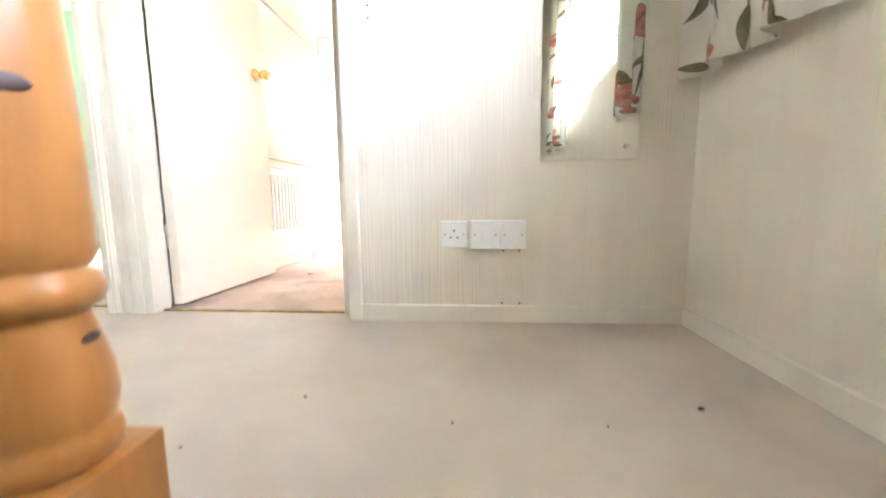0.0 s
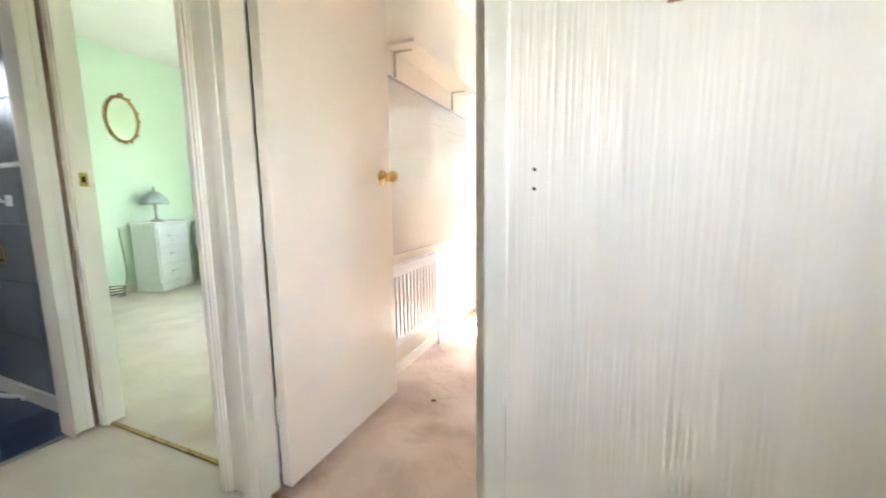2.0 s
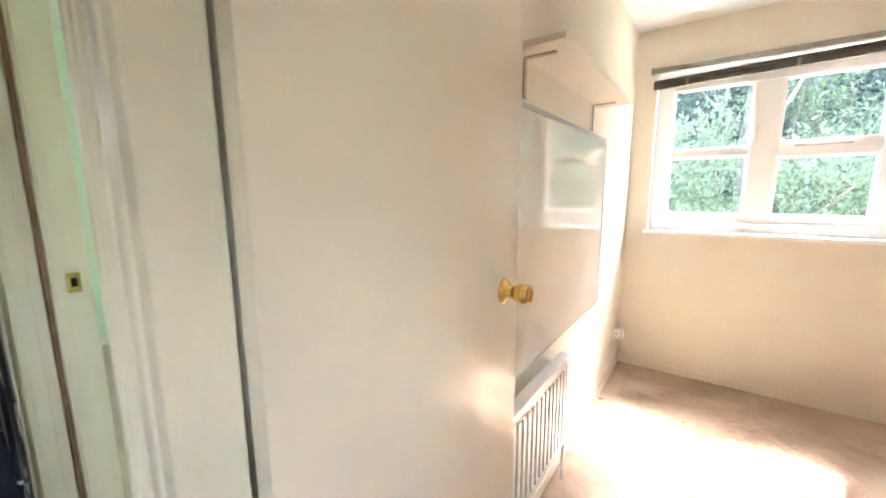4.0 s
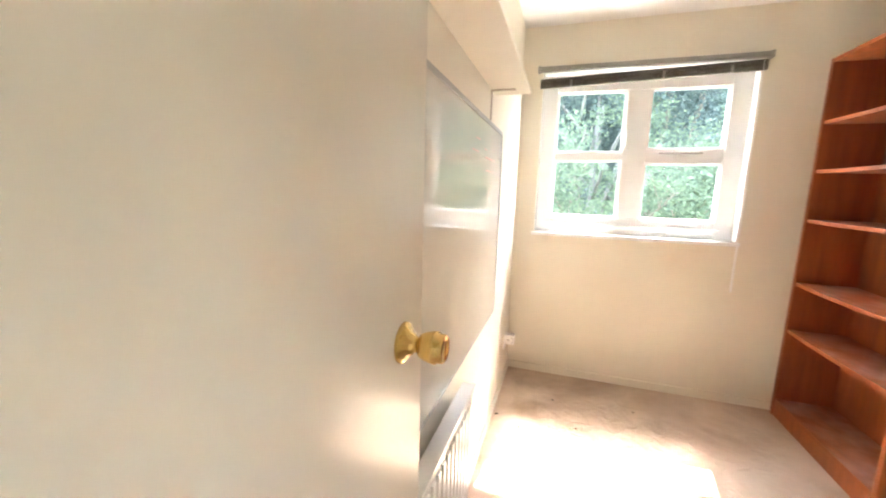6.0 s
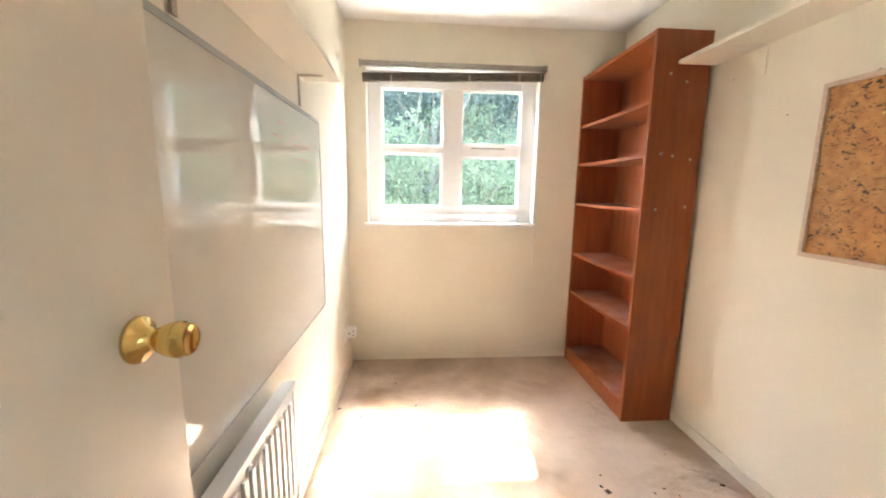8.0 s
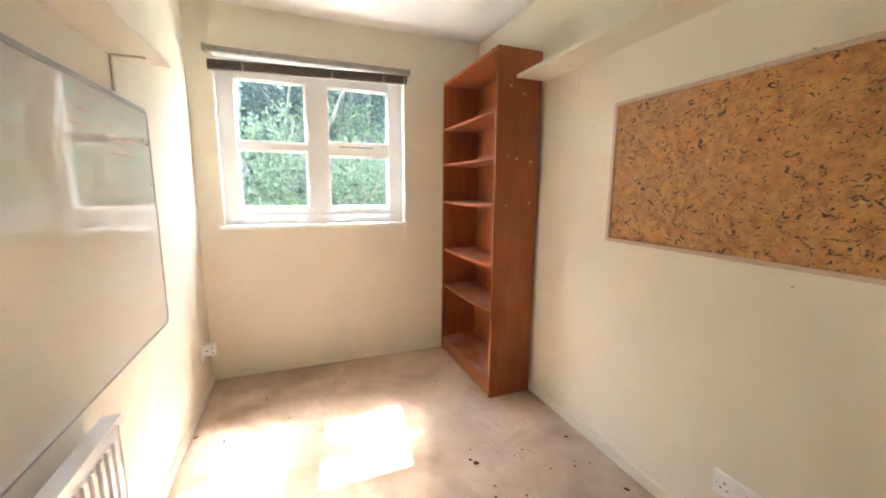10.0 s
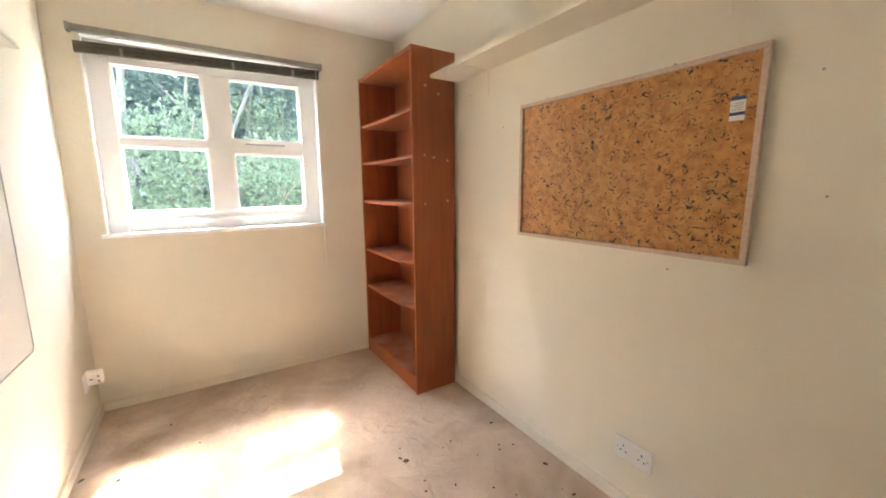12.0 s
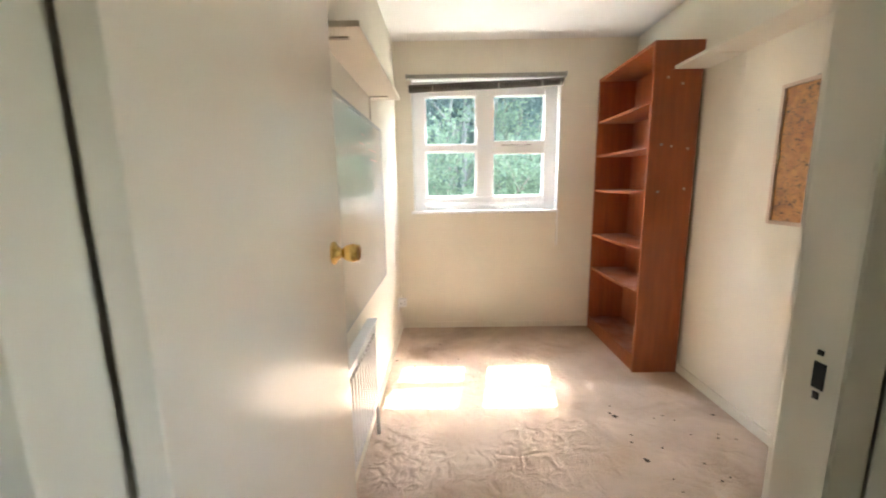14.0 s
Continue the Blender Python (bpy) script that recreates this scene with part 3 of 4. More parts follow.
def curtain(name, label, y0, y1, z0, z1, phase):
    """Gathered cloth hanging along y, facing -x, at the base (1.33, y0)."""
    c = thing(name, label, "curtain", (1.322, y0, z0), group="landing curtains")
    w, h = y1 - y0, z1 - z0
    bm = bmesh.new()
    nu, nv = 70, 24
    grid = [[bm.verts.new((fold(w * i / nu, w, phase) * (0.6 + 0.4 * (1 - j / nv)) - 0.003 * (i % 3 == 0), w * i / nu, h * j / nv)) for i in range(nu + 1)] for j in range(nv + 1)]
    for j in range(nv):
        for i in range(nu):
            bm.faces.new((grid[j][i], grid[j][i + 1], grid[j + 1][i + 1], grid[j + 1][i]))
    part("cloth", bm, CURTAIN, c, smooth=True)
    # printed leaves, stems and blooms, laid on the cloth's face
    rnd = random.Random(7 + int(10 * phase))
    shapes = []
    for k in range(22):
        v = (k + rnd.random()) / 22 * h * 0.96 + 0.02
        shapes.append((rnd.uniform(0.06, 0.94) * w, v, rnd.uniform(0.030, 0.055), rnd.uniform(0.010, 0.016), rnd.uniform(0.3, 2.8), OLIVE, "printed_leaf"))
    for k in range(7):
        u, v, turn = (0.18 + 0.64 * ((k * 0.618 + 0.3 * phase) % 1)) * w, (k + 0.35) / 7 * h, rnd.uniform(0.9, 1.5)
        for p in range(6):
            ang = turn + (p - 2.5) * 0.62
            shapes.append((u + 0.042 * math.cos(ang), v + 0.042 * math.sin(ang), 0.046, 0.015, ang, PETAL if p % 2 else BLUSH, "printed_petal"))
        shapes.append((u, v - 0.085, 0.085, 0.0028, 1.45 + 0.15 * math.sin(9 * turn), OLIVE, "printed_stem"))
        shapes.append((u + 0.03, v - 0.10, 0.042, 0.012, 0.5, OLIVE, "printed_leaf"))
    shapes.append((0.10, 0.085, 0.095, 0.014, 0.4, OLIVE, "printed_leaf"))
    shapes.append((0.42, 0.022, 0.035, 0.012, 0.3, OLIVE, "printed_leaf"))
    for u, v, a in ((0.34, 0.03, 0.028), (0.30, 0.02, 0.022), (0.16, 0.012, 0.016)):
        shapes.append((u, v, a, 0.012, 1.4, BLUSH, "printed_petal"))
        shapes.append((u + 0.014, v - 0.004, a * 0.8, 0.009, 1.9, PETAL, "printed_petal"))
    for u in (0.325, 0.25):
        shapes.append((u, 0.14, 0.13, 0.0026, 1.52, OLIVE, "printed_stem"))
    for u, v, a, r, turn, m, nm in shapes:
        bm = bmesh.new()
        bend = rnd.uniform(-0.35, 0.35) if r > 0.005 else 0.06
        for side, x_off in ((0, -0.0018),):
            pts = []
            for q in range(20):
                ang = 2 * math.pi * q / 20
                du, dv = a * math.cos(ang), r * math.sin(ang) * abs(math.sin(ang)) ** 0.6 * (1 + 0.4 * math.cos(ang)) + bend * a * math.cos(ang) ** 2
                uu = u + du * math.cos(turn) - dv * math.sin(turn)
                vv = v + du * math.sin(turn) + dv * math.cos(turn) 
                pts.append((min(max(uu, 0.001), w - 0.001), min(max(vv, 0.001), h - 0.001)))
            cu, cv = sum(p[0] for p in pts) / 20, sum(p[1] for p in pts) / 20
            rows = []
            for s in (1.0, 0.66, 0.33):
                row = []
                for pu, pv in pts:
                    uu, vv = cu + (pu - cu) * s, cv + (pv - cv) * s
                    x = fold(uu, w, phase) * (0.6 + 0.4 * (1 - vv / h)) - 0.0042 + x_off
                    row.append(bm.verts.new((x, uu, vv)))
                rows.append(row)
            for ra, rb in zip(rows, rows[1:]):
                for q in range(20):
                    bm.faces.new((ra[q], ra[(q + 1) % 20], rb[(q + 1) % 20], rb[q]))
            bm.faces.new(rows[-1])
        part(nm, bm, m, c, smooth=True)
    return c


curtain("curtain", "gathered cream curtain printed with red flowers and olive leaves", 1.13, 1.585, 0.735, 2.04, 0.4)
curtain("curtain", "gathered cream floral curtain at the far side of the landing window", -0.28, 0.36, 0.765, 2.04, 1.9)
rail = thing("curtain_rail", "white curtain rail above the landing window", "curtain rail", (1.322, 0.65, 2.045))
part("track", boxes((-0.012, 0.012, -1.0, 0.98, 0, 0.022), bevel=0.003), PLASTIC, rail)
part("bracket", boxes((0.012, 0.085, 0.7, 0.72, 0.004, 0.02)), PLASTIC, rail)
part("bracket", boxes((0.012, 0.085, -0.7, -0.68, 0.004, 0.02)), PLASTIC, rail)


# ---- windows ----
def window(name, label, base, turn, w, h, bars, panes, sill_out=0.12, wide=None):
    """A white casement frame in local x (width) and z; the room lies on local -y."""
    f = thing(name, label, "window", base, turn)
    f["kind"] = "structure"
    for k, d in enumerate(bars):
        part("window_frame", boxes((d[0], d[1], -0.035 + 0.001 * k, 0.035 + 0.001 * k, d[2], d[3]), bevel=0.004), UPVC, f)
    for a, c, lo, hi in panes:
        g = part("pane", boxes((a - 0.008, c + 0.008, 0.0, 0.004, lo - 0.008, hi + 0.008)), GLASS, f)
        g.visible_shadow = False
        for p, q, r, s in ((a - 0.004, a + 0.012, lo, hi), (c - 0.012, c + 0.004, lo, hi), (a + 0.012, c - 0.012, lo - 0.004, lo + 0.012), (a + 0.012, c - 0.012, hi - 0.012, hi + 0.004)):
            part("glazing_bead", boxes((p, q, -0.020, -0.002, r, s), bevel=0.003), UPVC, f)
    return f


win = window("window_small_room", "white framed four-pane casement window", (0, 4.65, 0), 0, 1.19, 0.97,
             [(WX0, -0.272, WZ0, WZ1), (0.715, WX1, WZ0, WZ1), (-0.2715, 0.7145, 1.945, WZ1), (-0.2715, 0.7145, WZ0, 1.13), (0.152, 0.288, 1.1305, 1.9445),
              (-0.2715, 0.1515, 1.508, 1.556), (0.2885, 0.7145, 1.49, 1.574)],
             [(-0.272, 0.152, 1.13, 1.508), (-0.272, 0.152, 1.556, 1.945), (0.288, 0.715, 1.13, 1.49), (0.288, 0.715, 1.574, 1.945)])
part("sash_ledge", boxes((-0.30, 0.74, -0.05, -0.036, 1.06, 1.085), bevel=0.003), UPVC, win)
part("window_sill", boxes((-0.39, 0.83, -0.132, -0.04, WZ0 - 0.004, WZ0 + 0.02), bevel=0.005), UPVC, win)
part("reveal", boxes((WX0 + 0.0005, WX0 + 0.006, -0.105, -0.036, WZ0 + 0.02, WZ1)), UPVC, win)
part("reveal", boxes((WX1 - 0.006, WX1 - 0.0005, -0.105, -0.036, WZ0 + 0.02, WZ1)), UPVC, win)
part("reveal", boxes((WX0 + 0.006, WX1 - 0.006, -0.105, -0.036, WZ1 - 0.006, WZ1 - 0.0005)), UPVC, win)
stay = part("casement_handle", boxes((0.16, 0.176, -0.058, -0.036, 1.60, 1.68), (0.155, 0.181, -0.045, -0.036, 1.58, 1.70), bevel=0.003), UPVC, win, "white casement handle")
part("casement_stay", boxes((0.36, 0.60, -0.052, -0.040, 1.545, 1.555), bevel=0.002), STEEL, win, "thin metal casement stay")

lw = window("window_landing", "white framed landing window behind floral curtains", (1.545, 0, 0), -90, 1.22, 0.93,
            [(-LY1, -LY1 + 0.06, LZ0, LZ1), (-LY0 - 0.06, -LY0, LZ0, LZ1), (-LY1 + 0.06, -LY0 - 0.06, LZ0, LZ0 + 0.06), (-LY1 + 0.06, -LY0 - 0.06, LZ1 - 0.06, LZ1), (-0.495, -0.435, LZ0 + 0.06, LZ1 - 0.06),
             (-LY1 + 0.06, -0.495, 1.33, 1.37), (-0.435, -LY0 - 0.06, 1.33, 1.37)],
            [(-LY1 + 0.06, -0.495, LZ0 + 0.06, 1.33), (-LY1 + 0.06, -0.495, 1.37, LZ1 - 0.06), (-0.435, -LY0 - 0.06, LZ0 + 0.06, 1.33), (-0.435, -LY0 - 0.06, 1.37, LZ1 - 0.06)])
part("window_sill", boxes((-LY1 - 0.02, -LY0 + 0.02, -0.155, -0.036, LZ0 - 0.02, LZ0 + 0.004), bevel=0.004), UPVC, lw)

# crooked venetian blind
blind = thing("venetian_blind", "dark venetian blind pulled up crookedly over the window", "blind", (0.222, 4.52, 1.988))
part("headrail", boxes((-0.62, 0.62, -0.018, 0.018, 0.068, 0.096), bevel=0.004), RAIL, blind, "grey metal headrail")
for sx in (-0.628, 0.612):
    part("end_bracket", boxes((sx, sx + 0.016, -0.022, 0.026, 0.062, 0.100), bevel=0.002), RAIL, blind)
slope = 0.038 / 1.22
slat_me = None
for k in range(13):
    z = -0.036 + 0.0042 * k
    bm = boxes((-0.608, 0.608, -0.013, 0.013, -0.0016, 0.0016))
    if slat_me is None:
        slat_me = mesh_of("slat", bm, SLAT)
    else:
        bm.free()
    s = new("slat", slat_me)
    s.parent = blind
    s.matrix_local = pose(0.002 * math.sin(k * 2.1), 0, z + 0.021, 3 * math.sin(k), -math.degrees(math.atan(slope)), 0)
for sx in (-0.42, 0.10, 0.44):
    part("ladder_tape", boxes((sx - 0.007, sx + 0.007, -0.0155, -0.0135, -0.020 + slope * sx, 0.022 + slope * sx)), RAIL, blind)
    part("lift_cord", tube([(sx, 0, 0.02 + slope * sx), (sx, 0, 0.07)], 0.0012, 6), PLASTIC, blind)
part("pull_cord", tube([(0.585, -0.019, 0.05), (0.587, -0.019, -0.5), (0.589, -0.017, -0.98)], 0.0014, 6), PLASTIC, blind, "thin pale pull cord")
part("cord_pull", lathe([(0.003, 0), (0.006, 0.01), (0.006, 0.28), (0.003, 0.29)], 10, (0.589, -0.012, -1.27)), PLASTIC, blind, "clear plastic tilt wand end")

# ---- the open door of the small room ----
door = thing("door_small_room", "open cream gloss flush door with a brass knob", "door", (-0.446, 1.767, 0.012), 89.2)
door["kind"] = "structure"
part("leaf", boxes((0.0, 0.683, -0.040, 0.0, 0, 1.975), bevel=0.002), DOOR_PAINT, door)
for sgn, y in ((-1, -0.040), (1, 0.0)):
    kn = part("knob", lathe([(0.0315, 0), (0.0315, 0.003), (0.0295, 0.006), (0.0245, 0.0075), (0.0235, 0.010), (0.0175, 0.0115), (0.0165, 0.018), (0.0125, 0.020), (0.012, 0.026), (0.0175, 0.029), (0.0215, 0.038), (0.0240, 0.049), (0.0245, 0.056), (0.0215, 0.0575), (0.0215, 0.066), (0.0195, 0.068), (0.0175, 0.066), (0.004, 0.065)] if sgn < 0 else
                              [(0.029, 0), (0.029, 0.003), (0.02, 0.006)], 32, (0, 0, 0), "Z"), BRASS, door, "polished brass door knob", True)
    kn.matrix_local = Matrix.Translation((0.607, y, 1.041)) @ Matrix.Rotation(radians(90 if sgn < 0 else -90), 4, "X")
part("latch_plate", boxes((0.6825, 0.6840, -0.032, -0.008, 1.0, 1.06)), BRASS, door)
for hz in (0.22, 1.72):
    part("hinge", boxes((-0.004, 0.003, -0.006, 0.006, hz, hz + 0.09), bevel=0.002), GLOSS, door)
strike = frame_part(frame_small, "strike_plate", DARK, (JAMB - 0.0012, JAMB + 0.001, 1.726, 1.737, 1.030, 1.056), bevel=0.0005, label="dark empty latch hole in the post")
part("strike_hole", boxes((-0.0016, 0.001, 0.006, 0.011, 0.033, 0.038)), DARK, strike)
part("strike_hole", boxes((-0.0016, 0.001, 0.005, 0.010, -0.010, -0.003)), DARK, strike)
for h in strike.children:
    h.location = (JAMB + 0.47, 1.724 - 1.68, 1.030)
strike2 = frame_part(frame_green, "strike_plate", BRASS, (-1.4398, -1.4382, 1.768, 1.797, 1.022, 1.077), bevel=0.0005, label="brass strike plate")
frame_part(frame_green, "strike_hole", DARK, (-1.4385, -1.4375, 1.776, 1.789, 1.037, 1.062), bevel=0.0002)
solid("threshold_small_room", boxes((-0.449, 0.2485, 1.719, 1.735, 0.0, 0.006), bevel=0.002), STRIP, "brass carpet strip in the doorway", "threshold")
solid("threshold_green", boxes((-1.427, -0.653, 1.756, 1.774, 0.0, 0.006), bevel=0.002), STRIP, "brass carpet strip at the green bedroom door", "threshold")
solid("threshold_bathroom", boxes((-1.512, -1.490, 0.86, 1.64, 0.0, 0.006), bevel=0.002), GREY_TRIM, "dull metal carpet strip at the bathroom door", "threshold")

# ---- small room furniture ----
bookcase = thing("bookcase", "tall red-brown wood-veneer bookcase with empty dusty shelves", "bookcase", (1.10, 3.70, 0))
D, W, T = 0.283, 0.80, 2.02
part("side_panel", boxes((0, D, 0, 0.02, 0, T), bevel=0.0015), TEAK, bookcase)
part("side_panel", boxes((0, D, W - 0.02, W, 0, T), bevel=0.0015), TEAK, bookcase)
part("back_panel", boxes((D - 0.006, D - 0.001, 0.0205, W - 0.0205, 0.02, T - 0.002)), TEAK, bookcase)
part("top_panel", boxes((0.001, D - 0.0065, 0.0205, W - 0.0205, T - 0.021, T - 0.001), bevel=0.0015), TEAK, bookcase)
part("plinth", boxes((0.006, 0.022, 0.0205, W - 0.0205, 0, 0.085), bevel=0.0015), TEAK, bookcase)
for k, z in enumerate((0.086, 0.52, 0.80, 1.16, 1.43, 1.685)):
    bm = bmesh.new()
    sag = 0.006 if 0.1 < z else 0.0
    rows = []
    for i in range(13):
        u = i / 12
        y = 0.0215 + u * (W - 0.043)
        dz = -sag * math.sin(math.pi * u)
        rows.append([bm.verts.new((x, y, z + dz + e)) for x, e in ((0.006, 0), (0.006, 0.018), (D - 0.007, 0.018), (D - 0.007, 0))])
    for a, c in zip(rows, rows[1:]):
        for q in range(4):
            bm.faces.new((a[q], a[(q + 1) % 4], c[(q + 1) % 4], c[q]))
    bm.faces.new(rows[0])
    bm.faces.new(rows[-1])
    part("shelf", bm, DUSTY, bookcase)
for x, z in ((0.085, 1.82), (0.17, 1.785), (0.075, 1.445), (0.135, 1.435), (0.23, 1.42), (0.075, 1.17), (0.23, 1.185)):
    part("plug_mark", lathe([(0.0075, -0.0015), (0.0065, 0.001)], 10, (x, 0, z), "Y"), STEEL if x < 0.08 else PALE_WOOD, bookcase, "pale plug mark on the side")

shelf = thing("wall_shelf", "long white wall shelf on a thin metal bracket", "shelf", (1.404, 3.695, 1.862))
part("board", boxes((-0.19, 0, -1.60, 0, 0, 0.018), bevel=0.002), GLOSS, shelf)
for by in (-0.27, -1.35):
    part("bracket", boxes((-0.15, -0.001, by - 0.008, by + 0.008, -0.004, -0.0005), (-0.004, -0.0008, by - 0.008, by + 0.008, -0.12, -0.004)), GLOSS, shelf)

# brackets take a darker tan that puts their shade into the colour
BRACKET_SHADE = material("shaded_bracket_tan", (0.52, 0.44, 0.34), 0.4, vary=0.1, scale=30)
left_shelf = thing("wall_shelf", "white wall shelf on small shade-toned angle brackets above the whiteboard", "shelf", (-0.504, 2.62, 1.700))
part("board", boxes((0, 0.152, 0.0, 0.98, 0, 0.018), bevel=0.002), GLOSS, left_shelf)
for by in (0.08, 0.88):
    bm = bmesh.new()
    box(bm, 0.0, 0.10, by - 0.009, by + 0.009, -0.005, -0.0005)
    box(bm, 0.0, 0.005, by - 0.009, by + 0.009, -0.12, -0.005)
    part("bracket", bm, BRACKET_SHADE, left_shelf, "metal bracket with its shade put into the tan colour")

board = thing("whiteboard", "glossy white wall board with a thin grey edge", "whiteboard", (-0.504, 2.30, 0.668))
bw, bh, cc = 1.46, 0.895, 0.016
outline = [(0, 0), (bw - cc, 0), (bw, cc), (bw, bh - cc), (bw - cc, bh), (0, bh)]
bm = bmesh.new()
lo, hi = [bm.verts.new((0.0, y, z)) for y, z in outline], [bm.verts.new((0.010, y, z)) for y, z in outline]
bm.faces.new(lo)
bm.faces.new(hi)
for i in range(6):
    bm.faces.new((lo[i], lo[(i + 1) % 6], hi[(i + 1) % 6], hi[i]))
part("panel", bm, WHITEBOARD, board)
bm = bmesh.new()
for i in range(6):
    (ya, za), (yb, zb) = outline[i], outline[(i + 1) % 6]
    d = Vector((0, yb - ya, zb - za)).normalized()
    nrm = Vector((0, d.z, -d.y)) * 0.004
    q = [Vector((x, y, z)) + s * nrm for x in (0.0, 0.012) for y, z, s in ((ya, za, -0.2), (ya, za, 1), (yb, zb, 1), (yb, zb, -0.2))]
    v = [bm.verts.new(p) for p in q]
    for f in ((0, 1, 2, 3), (4, 7, 6, 5), (0, 4, 5, 1), (1, 5, 6, 2), (2, 6, 7, 3), (3, 7, 4, 0)):
        bm.faces.new([v[i2] for i2 in f])
box(bm, 0.0005, 0.0135, 0.002, bw - 0.02, bh - 0.013, bh - 0.0005)
part("edging", bm, GREY_TRIM, board, "thin grey edging strip")
for y, z in ((bw - 0.07, 0.77), (bw - 0.025, 0.76), (bw - 0.03, 0.60)):
    part("screw", lathe([(0.006, 0), (0.006, 0.002), (0.003, 0.003)], 12, (0.0102, y, z), "X"), STEEL, board)

for y, z, w in ((bw - 0.55, 0.80, 0.07), (bw - 0.60, 0.755, 0.10), (bw - 0.40, 0.775, 0.05), (bw - 0.38, 0.745, 0.20), (bw - 0.36, 0.695, 0.18)):
    part("pen_line", boxes((0.0102, 0.0108, y, y + w, z, z + 0.006)), PEN, board, "faint red pen line")

radiator = thing("radiator", "white panel radiator with vertical ribs", "radiator", (-0.504, 2.25, 0.195))
rl, rh = 0.82, 0.42
bm = boxes((0.045, 0.062, 0, rl, 0, rh), bevel=0.004)
for k in range(19):
    y = 0.045 + k * (rl - 0.09) / 18
    part("rib", boxes((0.062, 0.072, y - 0.010, y + 0.010, 0.045, rh - 0.05), bevel=0.004), UPVC, radiator)
part("panel", bm, UPVC, radiator)
part("top_grille", boxes((0.03, 0.076, -0.002, rl + 0.002, rh - 0.01, rh + 0.006), bevel=0.003), UPVC, radiator)
part("side_cover", boxes((0.025, 0.064, rl + 0.0005, rl + 0.004, 0.02, rh - 0.012)), UPVC, radiator)
for y in (0.12, rl - 0.12):
    part("wall_bracket", boxes((0.0, 0.044, y - 0.02, y + 0.02, 0.05, rh - 0.06)), UPVC, radiator)
part("valve", lathe([(0.008, -0.19), (0.008, 0.0), (0.014, 0.005), (0.016, 0.03), (0.012, 0.045), (0.008, 0.05)], 14, (0.05, rl + 0.035, -0.004)), UPVC, radiator, "white radiator valve", True)
part("pipe", tube([(0.05, rl + 0.035, 0.03), (0.05, rl + 0.002, 0.035)], 0.007), STEEL, radiator)

cork = thing("cork_board", "framed cork board of brown flaked bark", "cork board", (1.404, 2.23, 1.030))
cw, ch = 0.925, 0.606
part("cork_sheet", boxes((-0.012, -0.002, 0.014, cw - 0.014, 0.014, ch - 0.014)), CORK, cork)
for d in ((-0.022, -0.001, 0, cw, 0, 0.016), (-0.022, -0.001, 0, cw, ch - 0.016, ch), (-0.0222, -0.001, 0, 0.016, 0.0165, ch - 0.0165), (-0.0222, -0.001, cw - 0.016, cw, 0.0165, ch - 0.0165)):
    part("frame_strip", boxes(d, bevel=0.002), PALE_WOOD, cork)
STICKER_BLUE = material("blue_print", (0.03, 0.07, 0.22), 0.5, vary=0.05)
STICKER_WHITE = material("white_paper", (0.78, 0.78, 0.76), 0.6, vary=0.03)
label_card = part("sticker", boxes((-0.0132, -0.0122, 0.045, 0.082, 0.412, 0.478)), STICKER_WHITE, cork, "small blue and white sticker")
part("sticker_band", boxes((-0.0138, -0.0133, 0.045, 0.082, 0.468, 0.478)), STICKER_BLUE, label_card)
part("sticker_band", boxes((-0.0138, -0.0133, 0.045, 0.082, 0.426, 0.435)), STICKER_BLUE, label_card)
for k in range(4):
    part("text_bar", boxes((-0.0136, -0.0133, 0.049, 0.078 - 0.006 * (k % 2), 0.440 + 0.006 * k, 0.442 + 0.006 * k)), GREY_TRIM, label_card)
for y, z in ((0.12, 0.37), (0.10, 0.20), (0.74, 0.475), (0.90, 0.3), (0.05, 0.19), (0.5, 0.33)):
    part("drawing_pin", lathe([(0.0045, 0), (0.004, 0.002), (0.002, 0.003)], 12, (-0.0155, y, z), "X"), BRASS, cork)
for y in (0.25, 0.78):
    part("hanging_lug", lathe([(0.006, -0.001), (0.006, 0.001)], 12, (-0.004, y, ch + 0.004), "X"), STEEL, cork)

double = wall_plate("double_socket", "white double wall socket low on the cream wall", (1.405, 2.513, 0.244), -90, 0.146, 0.086, 0.010, (-0.036, 0.036))
for sx in (-0.058, 0.014):
    part("rocker", boxes((sx, sx + 0.010, -0.014, -0.0095, 0.012, 0.032), bevel=0.0015), PLASTIC, double)
wall_plate("corner_socket", "white wall socket near the window corner", (-0.505, 4.33, 0.28), 90, 0.09, 0.09, 0.010, ())
adaptor = thing("plug_adaptor", "white plug adaptor pushed into the corner socket", "adaptor", (-0.4945, 4.335, 0.295))
part("body", boxes((0, 0.058, -0.026, 0.026, -0.032, 0.032), bevel=0.004), PLASTIC, adaptor)
for ax, az, w, h in ((0.018, 0.0, 0.012, 0.005), (0.046, 0.014, 0.006, 0.008), (0.046, -0.014, 0.006, 0.008)):
    part("pin_slot", boxes((ax - w / 2, ax + w / 2, -0.0288, -0.027, az - h / 2, az + h / 2)), DARK, adaptor)
marks = thing("wall_plugs", "small wall plugs and nail marks on the cream wall", "wall marks", (1.405, 2.0, 1.5))
for y, z in ((2.127, 1.54), (2.087, 1.23), (3.58, 1.768), (3.296, 1.56), (2.45, 0.98)):
    part("mark", lathe([(0.0035, -0.001), (0.0035, 0.0008)], 10, (-0.0006, y - 2.0, z - 1.5), "X"), GREY_TRIM, marks)

# scraps on the carpets, and dents whose shade is put into dark specks
rnd = random.Random(3)
SCRAP_DENT = material("scrap_and_dent_shade", (0.10, 0.07, 0.05), 0.95, vary=0.2, scale=80)


